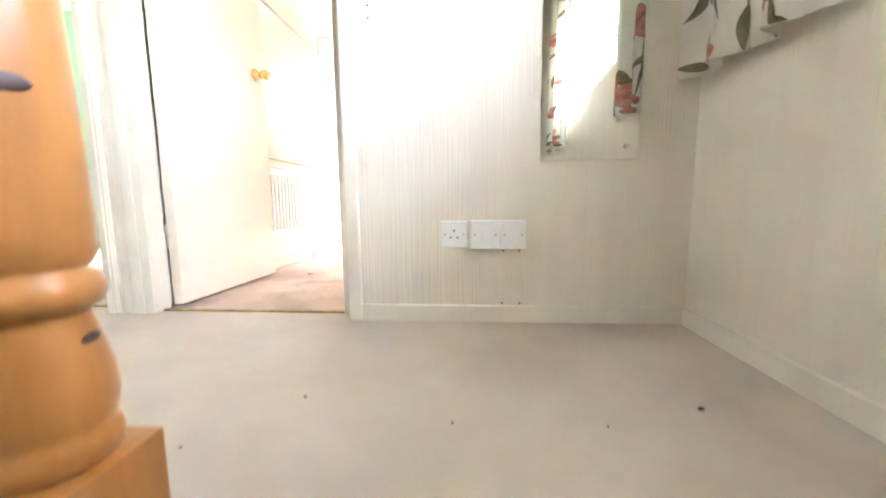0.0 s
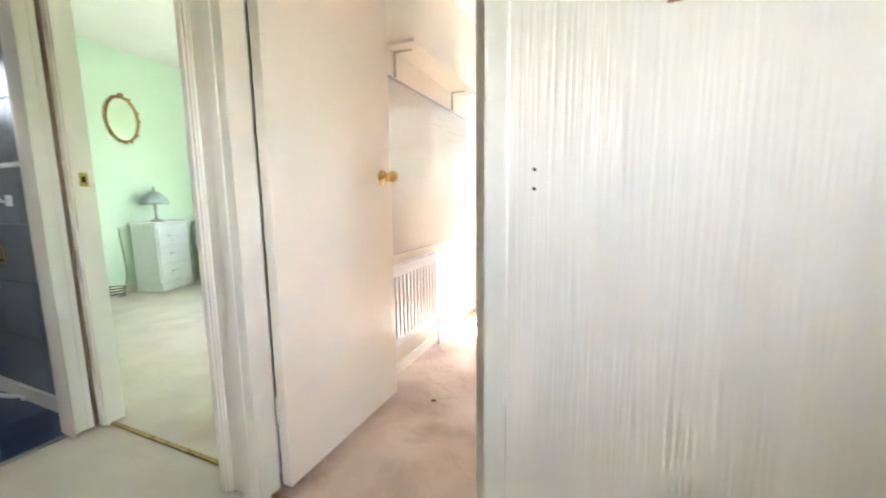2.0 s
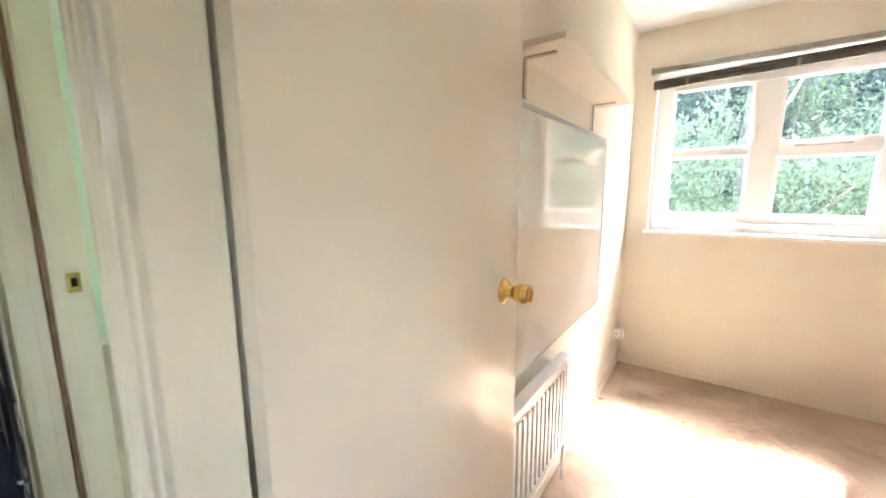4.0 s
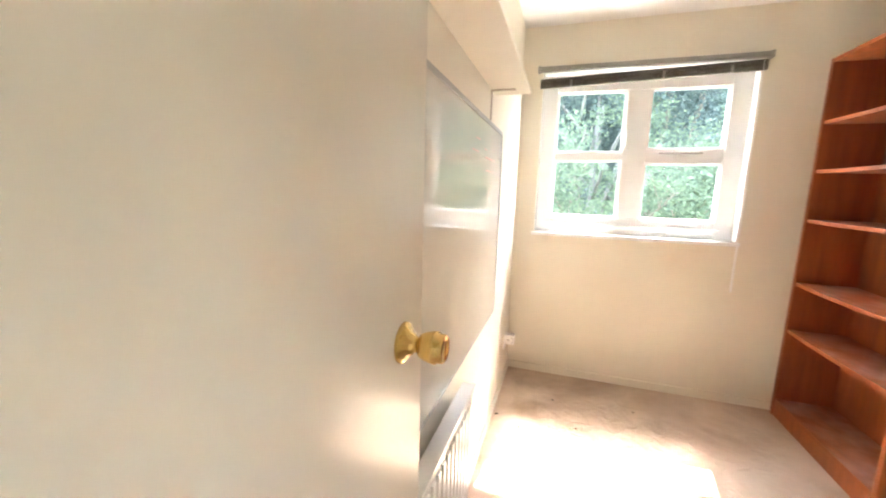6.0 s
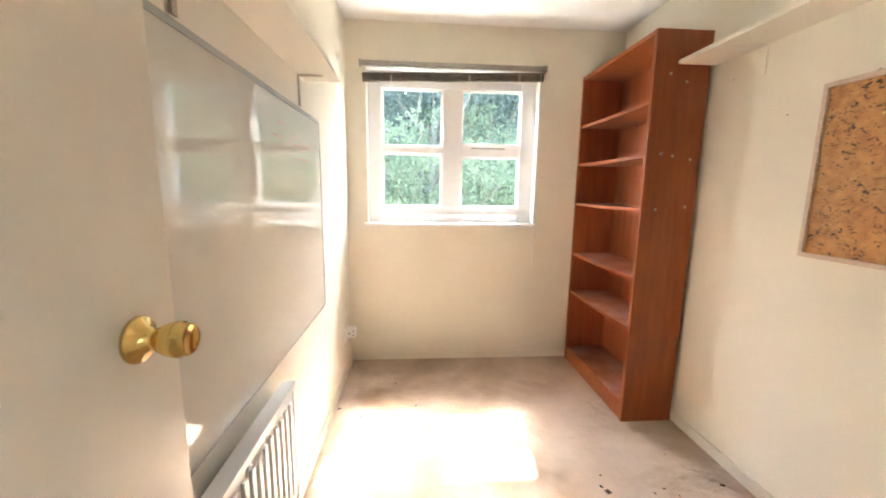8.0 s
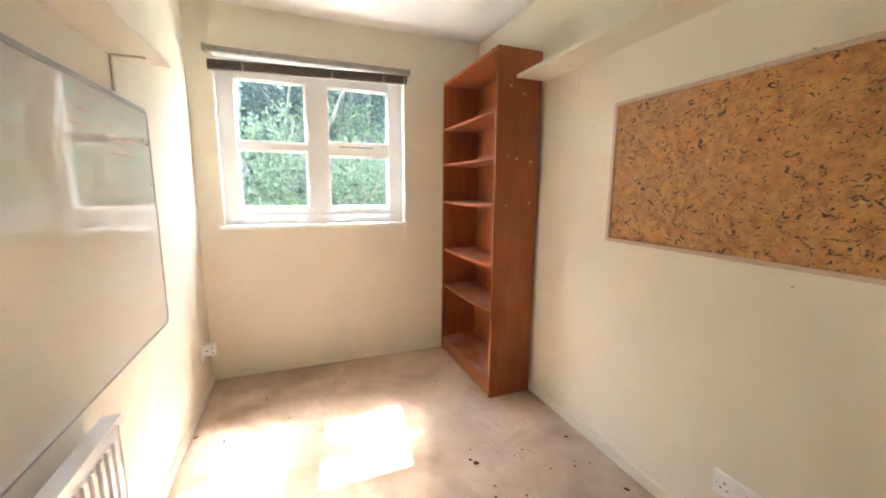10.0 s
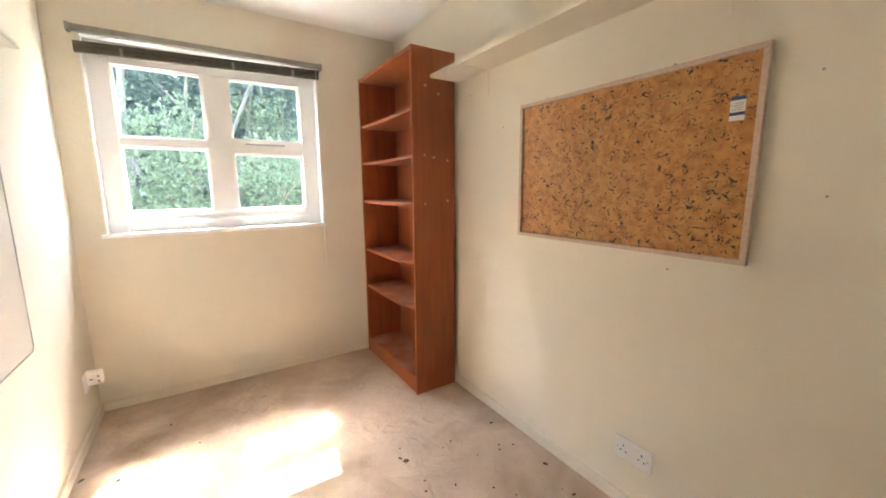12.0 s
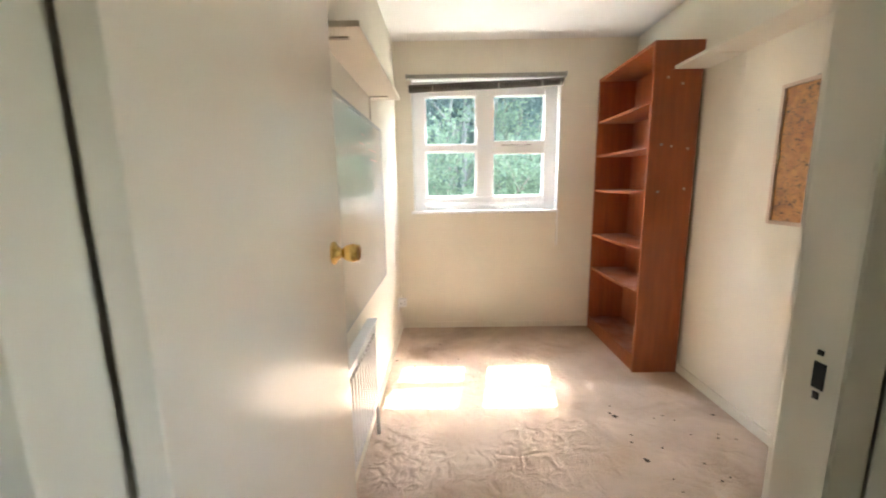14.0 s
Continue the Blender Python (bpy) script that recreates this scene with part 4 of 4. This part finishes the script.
def speck(x, y, size, name="carpet_speck", label="small dark speck on the carpet, for scraps and shaded dents alike"):
    bm = bmesh.new()
    bmesh.ops.create_icosphere(bm, subdivisions=1, radius=1.0)
    for v in bm.verts:
        k = rnd.uniform(0.6, 1.2)
        v.co = Vector((v.co.x * size * k * 1.5, v.co.y * size * k, max(v.co.z, -0.3) * 0.0025 + 0.001))
    bm.transform(Matrix.Translation((x, y, 0)) @ Matrix.Rotation(rnd.uniform(0, 3), 4, "Z"))
    me = mesh_of(name, bm, SCRAP_DENT, True)
    ob = new(name, me)
    tagged(ob, label, "scrap", "scraps on the carpets")


for x, y, s in ((0.362, 1.135, 0.0035), (0.227, 0.965, 0.0025), (1.143, 1.133, 0.006), (0.67, 1.059, 0.002), (0.945, 1.064, 0.002), (0.782, 3.23, 0.013), (0.766, 3.26, 0.008), (0.782, 2.905, 0.012), (1.034, 3.233, 0.006), (1.302, 3.236, 0.009),
                (-0.163, 4.171, 0.007), (-0.333, 3.815, 0.009), (-0.03, 3.912, 0.006), (0.895, 2.986, 0.006), (1.313, 2.862, 0.009), (1.278, 2.675, 0.008), (-0.47, 3.9, 0.01), (-0.2, 2.45, 0.012), (0.3, 4.2, 0.005), (1.2, 3.05, 0.006)):
    speck(x, y, s)
# scattered scraps, and curled dents with their shade as dark colour
for _ in range(16):
    speck(rnd.uniform(0.72, 1.33), rnd.uniform(2.55, 3.5), rnd.uniform(0.003, 0.006))

# ---- green bedroom ----
chest = thing("bedside_chest", "white lacquered three-drawer bedside chest", "chest of drawers", (-3.81, 3.385, 0), 18)
cw2, cd, chh = 0.44, 0.30, 0.75
part("carcass", boxes((-cd, -0.018, 0, cw2, 0.0, chh - 0.03), bevel=0.004), CHEST_WHITE, chest)
part("top", boxes((-cd - 0.004, 0.008, -0.012, cw2 + 0.012, chh - 0.029, chh), bevel=0.008), CHEST_WHITE, chest)
for z0, z1 in ((0.12, 0.29), (0.30, 0.485), (0.495, 0.69)):
    dr = part("drawer", boxes((-0.0175, 0.0, 0.012, cw2 - 0.012, z0, z1), bevel=0.006), CHEST_WHITE, chest)
    part("handle", boxes((0.0005, 0.022, 0.14, 0.285, (z0 + z1) / 2 - 0.002, (z0 + z1) / 2 + 0.014), bevel=0.005), CHEST_WHITE, dr, "white bar handle")
part("plinth", boxes((-0.0175, 0.004, -0.004, cw2 + 0.004, 0, 0.10), bevel=0.004), CHEST_WHITE, chest)

lamp = thing("table_lamp", "small pewter table lamp with a frosted scalloped shade", "lamp", (-3.99, 3.50, 0.75))
part("stem", lathe([(0.06, 0), (0.062, 0.008), (0.05, 0.016), (0.02, 0.028), (0.012, 0.045), (0.018, 0.07), (0.011, 0.09), (0.013, 0.15), (0.018, 0.165), (0.011, 0.18), (0.011, 0.23)], 24), STEEL, lamp, "pewter stem and foot", True)
bm = bmesh.new()
prof = [(0.128, 0.195), (0.120, 0.226), (0.100, 0.255), (0.070, 0.295), (0.035, 0.325), (0.014, 0.335)]
rings = []
for i, (r, z) in enumerate(prof):
    rings.append([bm.verts.new(((r + (0.006 * math.cos(6 * a) if i < 3 else 0)) * math.cos(a), (r + (0.006 * math.cos(6 * a) if i < 3 else 0)) * math.sin(a), z - (0.010 * abs(math.sin(6 * a)) if i == 0 else 0))) for a in [2 * math.pi * k / 48 for k in range(48)]])
for a, c in zip(rings, rings[1:]):
    for k in range(48):
        bm.faces.new((a[k], a[(k + 1) % 48], c[(k + 1) % 48], c[k]))
bmesh.ops.solidify(bm, geom=bm.faces[:], thickness=0.003)
part("shade", bm, LAMP_GLASS, lamp, "frosted glass scalloped shade", True)
part("rim", lathe([(0.126, 0.188), (0.131, 0.188), (0.131, 0.196), (0.126, 0.196)], 48), STEEL, lamp, smooth=True)
part("finial", lathe([(0.012, 0.335), (0.016, 0.345), (0.008, 0.36), (0.010, 0.372), (0.003, 0.385)], 16), STEEL, lamp, smooth=True)

oval = thing("oval_mirror", "oval mirror in an ornate gilt frame on the green wall", "mirror", (-4.168, 3.37, 1.825))
bm = bmesh.new()
rows = []
for k in range(64):
    a = 2 * math.pi * k / 64
    wob = 1 + 0.012 * math.cos(16 * a)
    ring = []
    for q in range(8):
        e = 2 * math.pi * q / 8
        ry, rz = 0.146 * wob + 0.014 * math.cos(e), 0.226 * wob + 0.014 * math.cos(e)
        ring.append(bm.verts.new((0.016 + 0.012 * math.sin(e), ry * math.cos(a), rz * math.sin(a))))
    rows.append(ring)
for k in range(64):
    a, c = rows[k], rows[(k + 1) % 64]
    for q in range(8):
        bm.faces.new((a[q], a[(q + 1) % 8], c[(q + 1) % 8], c[q]))
part("gilt_frame", bm, GILT, oval, smooth=True)
bm = bmesh.new()
lo = [bm.verts.new((0.004, 0.146 * math.cos(2 * math.pi * k / 48), 0.226 * math.sin(2 * math.pi * k / 48))) for k in range(48)]
hi = [bm.verts.new((0.010, 0.146 * math.cos(2 * math.pi * k / 48), 0.226 * math.sin(2 * math.pi * k / 48))) for k in range(48)]
bm.faces.new(lo)
bm.faces.new(hi)
for k in range(48):
    bm.faces.new((lo[k], lo[(k + 1) % 48], hi[(k + 1) % 48], hi[k]))
part("mirror_glass", bm, MIRROR, oval)
for a, s in ((90, 0.034), (62, 0.02), (118, 0.02), (20, 0.016), (160, 0.016), (-40, 0.018), (-140, 0.018), (-70, 0.02), (-110, 0.02), (-90, 0.024), (0, 0.014), (180, 0.014)):
    bm = bmesh.new()
    bmesh.ops.create_icosphere(bm, subdivisions=2, radius=1.0)
    for v in bm.verts:
        k = 1 + 0.18 * math.sin(9 * v.co.y + 3) * math.cos(7 * v.co.z)
        v.co = Vector((v.co.x * 0.012 + 0.022, v.co.y * s * k, v.co.z * s * 0.8 * k))
    bm.transform(Matrix.Translation((0, 0.155 * math.cos(radians(a)), 0.236 * math.sin(radians(a)))))
    part("ornament", bm, GILT, oval, smooth=True)

bed = thing("bed", "single bed with a pale green embroidered cover and frilled valance", "bed", (-4.13, 3.99, 0))
part("base", boxes((0.02, 1.93, 0.02, 0.53, 0.06, 0.33), bevel=0.01), VALANCE, bed)


def draped(x0, x1, y0, y1, z0, z1, amp, waves, seg=120):
    """A soft cover: rounded top edges and a rippled skirt on the near side and the foot."""
    bm = bmesh.new()
    prof = [(z0, 0.012), (z0 + 0.3 * (z1 - z0), 0.004), (z1 - 0.05, 0.0), (z1 - 0.018, -0.012), (z1, -0.05)]
    path = [(x0 + (x1 - x0) * i / seg, y0, 0, -1) for i in range(seg + 1)]
    path += [(x1, y0 + (y1 - y0) * i / 40, 1, 0) for i in range(41)]
    cols = []
    for i, (x, y, nx, ny) in enumerate(path):
        col = []
        for k, (z, o) in enumerate(prof):
            r = o + amp * math.sin(i * waves) * (1 - k / 4.0) + 0.003 * math.sin(i * 0.21 + k)
            col.append(bm.verts.new((x + nx * r, y + ny * r, z + 0.004 * math.sin(i * 0.13) * (k == 4))))
        cols.append(col)
    for a, c in zip(cols, cols[1:]):
        for k in range(4):
            bm.faces.new((a[k], c[k], c[k + 1], a[k + 1]))
    top = [c[-1] for c in cols]
    far = [bm.verts.new((x0, y1, z1 + 0.01))]
    bm.faces.new(top + far)
    bmesh.ops.solidify(bm, geom=bm.faces[:], thickness=0.006)
    return bm


part("valance", draped(0.0, 1.93, 0.0, 0.54, 0.02, 0.36, 0.008, 1.1), VALANCE, bed, "green frilled valance", True)
part("cover", draped(-0.005, 1.95, -0.02, 0.54, 0.34, 0.74, 0.007, 0.35), BEDDING, bed, "pale green quilted bed cover", True)
for ex, ez in ((0.44, 0.565), (1.25, 0.56)):
    for k in range(5):
        a = 2 * math.pi * k / 5
        part("embroidered_petal", lathe([(0.017, -0.001), (0.017, 0.002), (0.008, 0.004)], 10, (ex + 0.022 * math.cos(a), -0.026, ez + 0.022 * math.sin(a)), "Y"), FLOWER, bed)
    for k in range(6):
        a = 2 * math.pi * (k + 0.5) / 6
        part("embroidered_leaf", lathe([(0.010, -0.001), (0.010, 0.0015), (0.004, 0.003)], 8, (ex + 0.058 * math.cos(a), -0.026, ez + 0.07 * math.sin(a)), "Y"), LEAF_PRINT, bed)
cable = thing("coiled_cable", "coiled black cable lying against the green wall", "cable", (-4.06, 3.08, 0))
part("coil", tube([(0.05 * math.cos(k * 0.5) * (1 + 0.1 * math.sin(k)), 0.08 * math.sin(k * 0.5), 0.006 + 0.0022 * k) for k in range(50)], 0.004, 6), CABLE, cable)
part("lead", tube([(0.0, 0.08, 0.06), (0.0, 0.115, 0.2), (-0.03, 0.12, 0.45), (-0.05, 0.11, 0.70)], 0.0035, 6), CABLE, cable)

# ---- bathroom ----
wall_bath = bpy.data.objects["wall_bathroom_north"]
tile_me = {}


def tile(parent, kind, mat, x0, x1, y0, y1, z0, z1):
    key = (kind, round(x1 - x0, 3), round(y1 - y0, 3), round(z1 - z0, 3))
    if key not in tile_me:
        tile_me[key] = mesh_of("tile", boxes((0, x1 - x0, 0, y1 - y0, 0, z1 - z0), bevel=0.0012), mat)
    ob = new("tile", tile_me[key])
    ob.parent = parent
    ob.matrix_local = Matrix.Translation((x0, y0, z0))


floor_bath = bpy.data.objects["floor_bathroom"]
for i in range(8):
    for j in range(6):
        x1, y1 = -1.515 - i * 0.33, 1.715 - j * 0.33
        tile(floor_bath, "floor", BLUE_TILE, max(x1 - 0.327, -3.8), x1, max(y1 - 0.327, -0.19), y1, -0.006, 0.0)
for i in range(8):
    for j in range(9):
        x1, z0 = -1.54 - i * 0.33, 0.055 + j * 0.27
        if x1 > -3.7:
            tile(wall_bath, "wall", WALL_TILE, max(x1 - 0.3275, -3.79), x1, 1.7350, 1.7515, z0, min(z0 + 0.2675, H))

heater = thing("towel_radiator", "tall chrome ladder towel radiator on the tiled wall", "towel radiator", (-2.24, 1.734, 0.12))
hw, hh = 0.60, 1.285
for x in (0, -hw):
    part("upright", lathe([(0.012, 0), (0.017, 0.004), (0.017, hh - 0.004), (0.012, hh)], 18, (x, -0.075, 0)), CHROME, heater, smooth=True)
k = 0
z = 0.08
while z < hh - 0.05:
    part("bar", tube([(-hw + 0.015, -0.08, z), (-0.015, -0.08, z)], 0.010, 10), CHROME, heater, smooth=True)
    k += 1
    z += 0.045 if k % 8 else 0.11
for x in (0, -hw):
    for z in (0.12, hh - 0.10):
        part("wall_mount", tube([(x, -0.062, z), (x, -0.002, z)], 0.010, 10), CHROME, heater, smooth=True)
    part("valve", lathe([(0.011, -0.10), (0.014, -0.09), (0.014, -0.04), (0.018, -0.03), (0.018, -0.006), (0.012, 0.0)], 14, (x, -0.075, 0)), CHROME, heater, smooth=True)
part("pipe", tube([(0, -0.075, -0.09), (0.05, -0.07, -0.09), (0.13, -0.05, -0.092), (0.16, -0.02, -0.10), (0.16, -0.02, -0.14)], 0.010, 10), UPVC, heater, "white painted pipe", True)


def towel(name, label, mat, x0, x1, ztop, zfront, zback, out):
    bm = bmesh.new()
    prof = [(1.654 - out - 0.014, zfront), (1.654 - out - 0.016, (zfront + ztop) / 2), (1.654 - out - 0.014, ztop - 0.02), (1.654 - out, ztop), (1.654 + 0.012, ztop - 0.02), (1.654 + 0.012, zback)]
    n_u = 26
    cols = []
    for i in range(n_u + 1):
        u = i / n_u
        cols.append([bm.verts.new((x0 + (x1 - x0) * u + 0.01 * math.sin(z * 9), y - (0.010 * math.sin(u * 16) + 0.006 * math.sin(u * 29 + 1)) * (1 if q < 2 else 0.3), z)) for q, (y, z) in enumerate(prof)])
    for a, c in zip(cols, cols[1:]):
        for q in range(len(prof) - 1):
            bm.faces.new((a[q], c[q], c[q + 1], a[q + 1]))
    bmesh.ops.solidify(bm, geom=bm.faces[:], thickness=0.006)
    bmesh.ops.recalc_face_normals(bm, faces=bm.faces[:])
    ob = new(name, mesh_of(name, bm, mat, True))
    return tagged(ob, label, "towel")


towel("towel", "grey towel hanging over the top of the chrome radiator", TOWEL, -2.86, -2.46, 1.39, 0.91, 0.95, 0.02)
towel("towel", "cream towel with a dark green pattern hanging on the radiator", TOWEL_GREEN, -2.78, -2.30, 1.10, 0.58, 0.70, 0.018)
mat_ob = thing("bath_mat", "brown ribbed bath mat on the blue tiles", "bath mat", (-2.98, 0.99, 0.0))
part("backing", boxes((0, 0.96, 0, 0.50, 0.0005, 0.010), bevel=0.003), MAT, mat_ob)
for k in range(30):
    part("rib", boxes((0.012 + k * 0.0315, 0.012 + k * 0.0315 + 0.02, 0.012, 0.488, 0.010, 0.016), bevel=0.003), MAT, mat_ob)
part("border", boxes((0.962, 0.985, 0, 0.50, 0.0005, 0.012), bevel=0.003), MAT, mat_ob)
solid("trim_bathroom", boxes((-3.79, -1.56, 1.7275, 1.7345, 1.115, 1.135), bevel=0.003), WHITE_WALL, "raised border strip along the bathroom tiles", "trim")
hook = thing("tile_hook", "small white hook on the bathroom tiles", "hook", (-1.94, 1.734, 0.97))
part("hook_plate", boxes((-0.02, 0.02, -0.012, 0, -0.025, 0.025), bevel=0.004), UPVC, hook)
part("peg", tube([(0, -0.010, 0), (0, -0.03, -0.005), (0, -0.036, 0.012)], 0.006, 8), UPVC, hook, smooth=True)
plate = thing("brass_plate", "small brass coloured plate on the bathroom tiles", "plate", (-2.11, 1.734, 0.724))
part("plate", boxes((-0.03, 0.03, -0.006, 0, -0.05, 0.05), bevel=0.002), BRASS, plate)
holder = thing("chrome_holder", "small chrome holder on the bathroom tiles", "holder", (-2.51, 1.734, 1.83))
part("plate", boxes((-0.03, 0.03, -0.03, 0, -0.09, 0.09), bevel=0.004), CHROME, holder)
box_in = thing("boxed_ledge", "white boxed-in ledge along the bathroom end wall", "ledge", (-3.80, 0.5, 0))
for d in ((0.0, 0.12, -0.5, 0.70, 0.002, 1.13), (0.0, 0.12, 1.07, 1.21, 0.002, 1.13), (0.0, 0.12, 0.7001, 1.0699, 0.002, 0.26), (0.0, 0.12, 0.7001, 1.0699, 0.84, 1.13), (0.0, 0.02, 0.7001, 1.0699, 0.2601, 0.8399)):
    part("panel", boxes(d), WHITE_WALL, box_in)
part("top", boxes((0.0, 0.14, -0.5, 1.215, 1.131, 1.155), bevel=0.004), UPVC, box_in)

can = thing("spray_can", "dark metal can standing in the bathroom niche", "can", (-3.73, 1.53, 0.26))
part("can_body", lathe([(0.024, 0), (0.026, 0.004), (0.026, 0.15), (0.02, 0.165), (0.02, 0.17)], 20), STEEL, can, smooth=True)
part("can_cap", lathe([(0.022, 0.17), (0.022, 0.205), (0.018, 0.21)], 20), CABLE, can, smooth=True)

# ---- outside: ground, trees ----
solid("ground", boxes((-600, 600, 4.85, 900, -2.8, -2.6), (-600, 600, -600, 4.85, -2.8, -2.62)), GRASS, "grass ground around the house", "ground")


def leaf_cloud(bm, centre, radius, count, size, rnd, squash=0.8):
    for _ in range(count):
        d = Vector((rnd.gauss(0, 1), rnd.gauss(0, 1), rnd.gauss(0, 1) * squash)).normalized() * radius * rnd.uniform(0.35, 1.0) ** 0.6
        p = Vector(centre) + d
        q = Euler((rnd.uniform(1.15, 1.95), rnd.uniform(-1.6, 1.6), rnd.uniform(-0.9, 0.9))).to_matrix()
        s = size * rnd.uniform(0.6, 1.3)
        v = [bm.verts.new(p + q @ Vector(c)) for c in ((-s, 0, 0), (-0.2 * s, -0.5 * s, 0.1 * s), (s, 0, -0.1 * s), (-0.2 * s, 0.5 * s, 0.1 * s))]
        bm.faces.new(v)


def tree(name, label, x, y, height, spread, trunks, leaves, seed, crown_low=0.25, leaf=0.09):
    rnd = random.Random(seed)
    t = thing(name, label, "tree", (x, y, -2.6), group="trees behind the house")
    bm = bmesh.new()
    ends = []

    def limb(p, d, length, r, depth):
        pts, rad = [p], [r]
        for i in range(5):
            d = (d + Vector((rnd.uniform(-0.16, 0.16), rnd.uniform(-0.16, 0.16), 0.05))).normalized()
            p = p + d * length / 5
            pts.append(p)
            rad.append(r * (1 - 0.12 * (i + 1)))
        sub = tube(pts, rad, 8)
        me = bpy.data.meshes.new("limb")
        sub.to_mesh(me)
        sub.free()
        bm.from_mesh(me)
        bpy.data.meshes.remove(me)
        ends.extend(pts[2:])
        if depth:
            for _ in range(3):
                k = rnd.randint(2, 5)
                limb(pts[k], (d + Vector((rnd.uniform(-1, 1), rnd.uniform(-1, 1), rnd.uniform(-0.1, 0.7)))).normalized(), length * rnd.uniform(0.5, 0.7), rad[k] * 0.55, depth - 1)

    for k in range(trunks):
        lean = Vector((rnd.uniform(-0.28, 0.28), rnd.uniform(-0.2, 0.2), 1)).normalized()
        limb(Vector((0.25 * k - 0.12 * trunks, rnd.uniform(-0.2, 0.2), 0)), lean, height * 0.75, 0.13, 1 if trunks == 4 else 2)
    part("trunk", bm, BARK if trunks == 4 else DARK_BARK, t, smooth=True)
    bm = bmesh.new()
    pts = [p for p in ends if p.z > height * crown_low] or ends
    for k in range(leaves // 60):
        p = rnd.choice(pts) + Vector((rnd.uniform(-0.5, 0.5), rnd.uniform(-0.5, 0.5), rnd.uniform(-0.3, 0.3))) * spread
        leaf_cloud(bm, p, rnd.uniform(0.3, 0.62) * spread, 60, leaf, rnd)
    part("crown", bm, SHRUB_LEAF if name == "shrub" else LEAF, t)
    return t


tree("tree", "leafy tree with several pale slender trunks", -0.55, 11.2, 8.5, 1.0, 4, 11000, 5, 0.72, 0.055)
tree("tree", "broad leafy tree behind the garden", 2.2, 12.8, 9.0, 1.2, 2, 26000, 11, 0.3, 0.05)
tree("tree", "tall leafy tree behind the garden", -4.0, 14.0, 9.5, 1.3, 2, 22000, 17, 0.2, 0.055)
tree("tree", "tall leafy tree further along the garden", 5.5, 14.5, 9.5, 1.4, 2, 20000, 23, 0.2, 0.055)
tree("shrub", "bright green broad-leaved shrub below the window", 0.0, 9.6, 4.2, 0.65, 3, 12000, 31, 0.45, 0.042)
tree("shrub", "pale green shrub at the garden edge", 2.3, 10.4, 4.2, 0.8, 3, 14000, 37, 0.25, 0.04)
rnd = random.Random(41)
bm = bmesh.new()
for k in range(1100):
    leaf_cloud(bm, (rnd.uniform(-15, 17), rnd.uniform(16, 22), rnd.uniform(-2.4, 9.5)), rnd.uniform(0.8, 1.5), 70, 0.14, rnd)
tagged(new("woodland", mesh_of("woodland", bm, LEAF)), "dense dark leafy woodland beyond the garden", "trees", kind="stuff")

# wooded rise that closes the view behind the trees
bm = bmesh.new()
rnd = random.Random(5)
cols = []
for i in range(61):
    x = -45 + 1.5 * i
    cols.append([bm.verts.new((x, 24 + 2.2 * j + rnd.uniform(-0.6, 0.6), -2.6 + 2.4 * j + rnd.uniform(-0.7, 0.7))) for j in range(6)])
for a, c in zip(cols, cols[1:]):
    for j in range(5):
        bm.faces.new((a[j], c[j], c[j + 1], a[j + 1]))
solid("backdrop", bm, DISTANT, "dark wooded slope behind the garden trees", "backdrop", True)
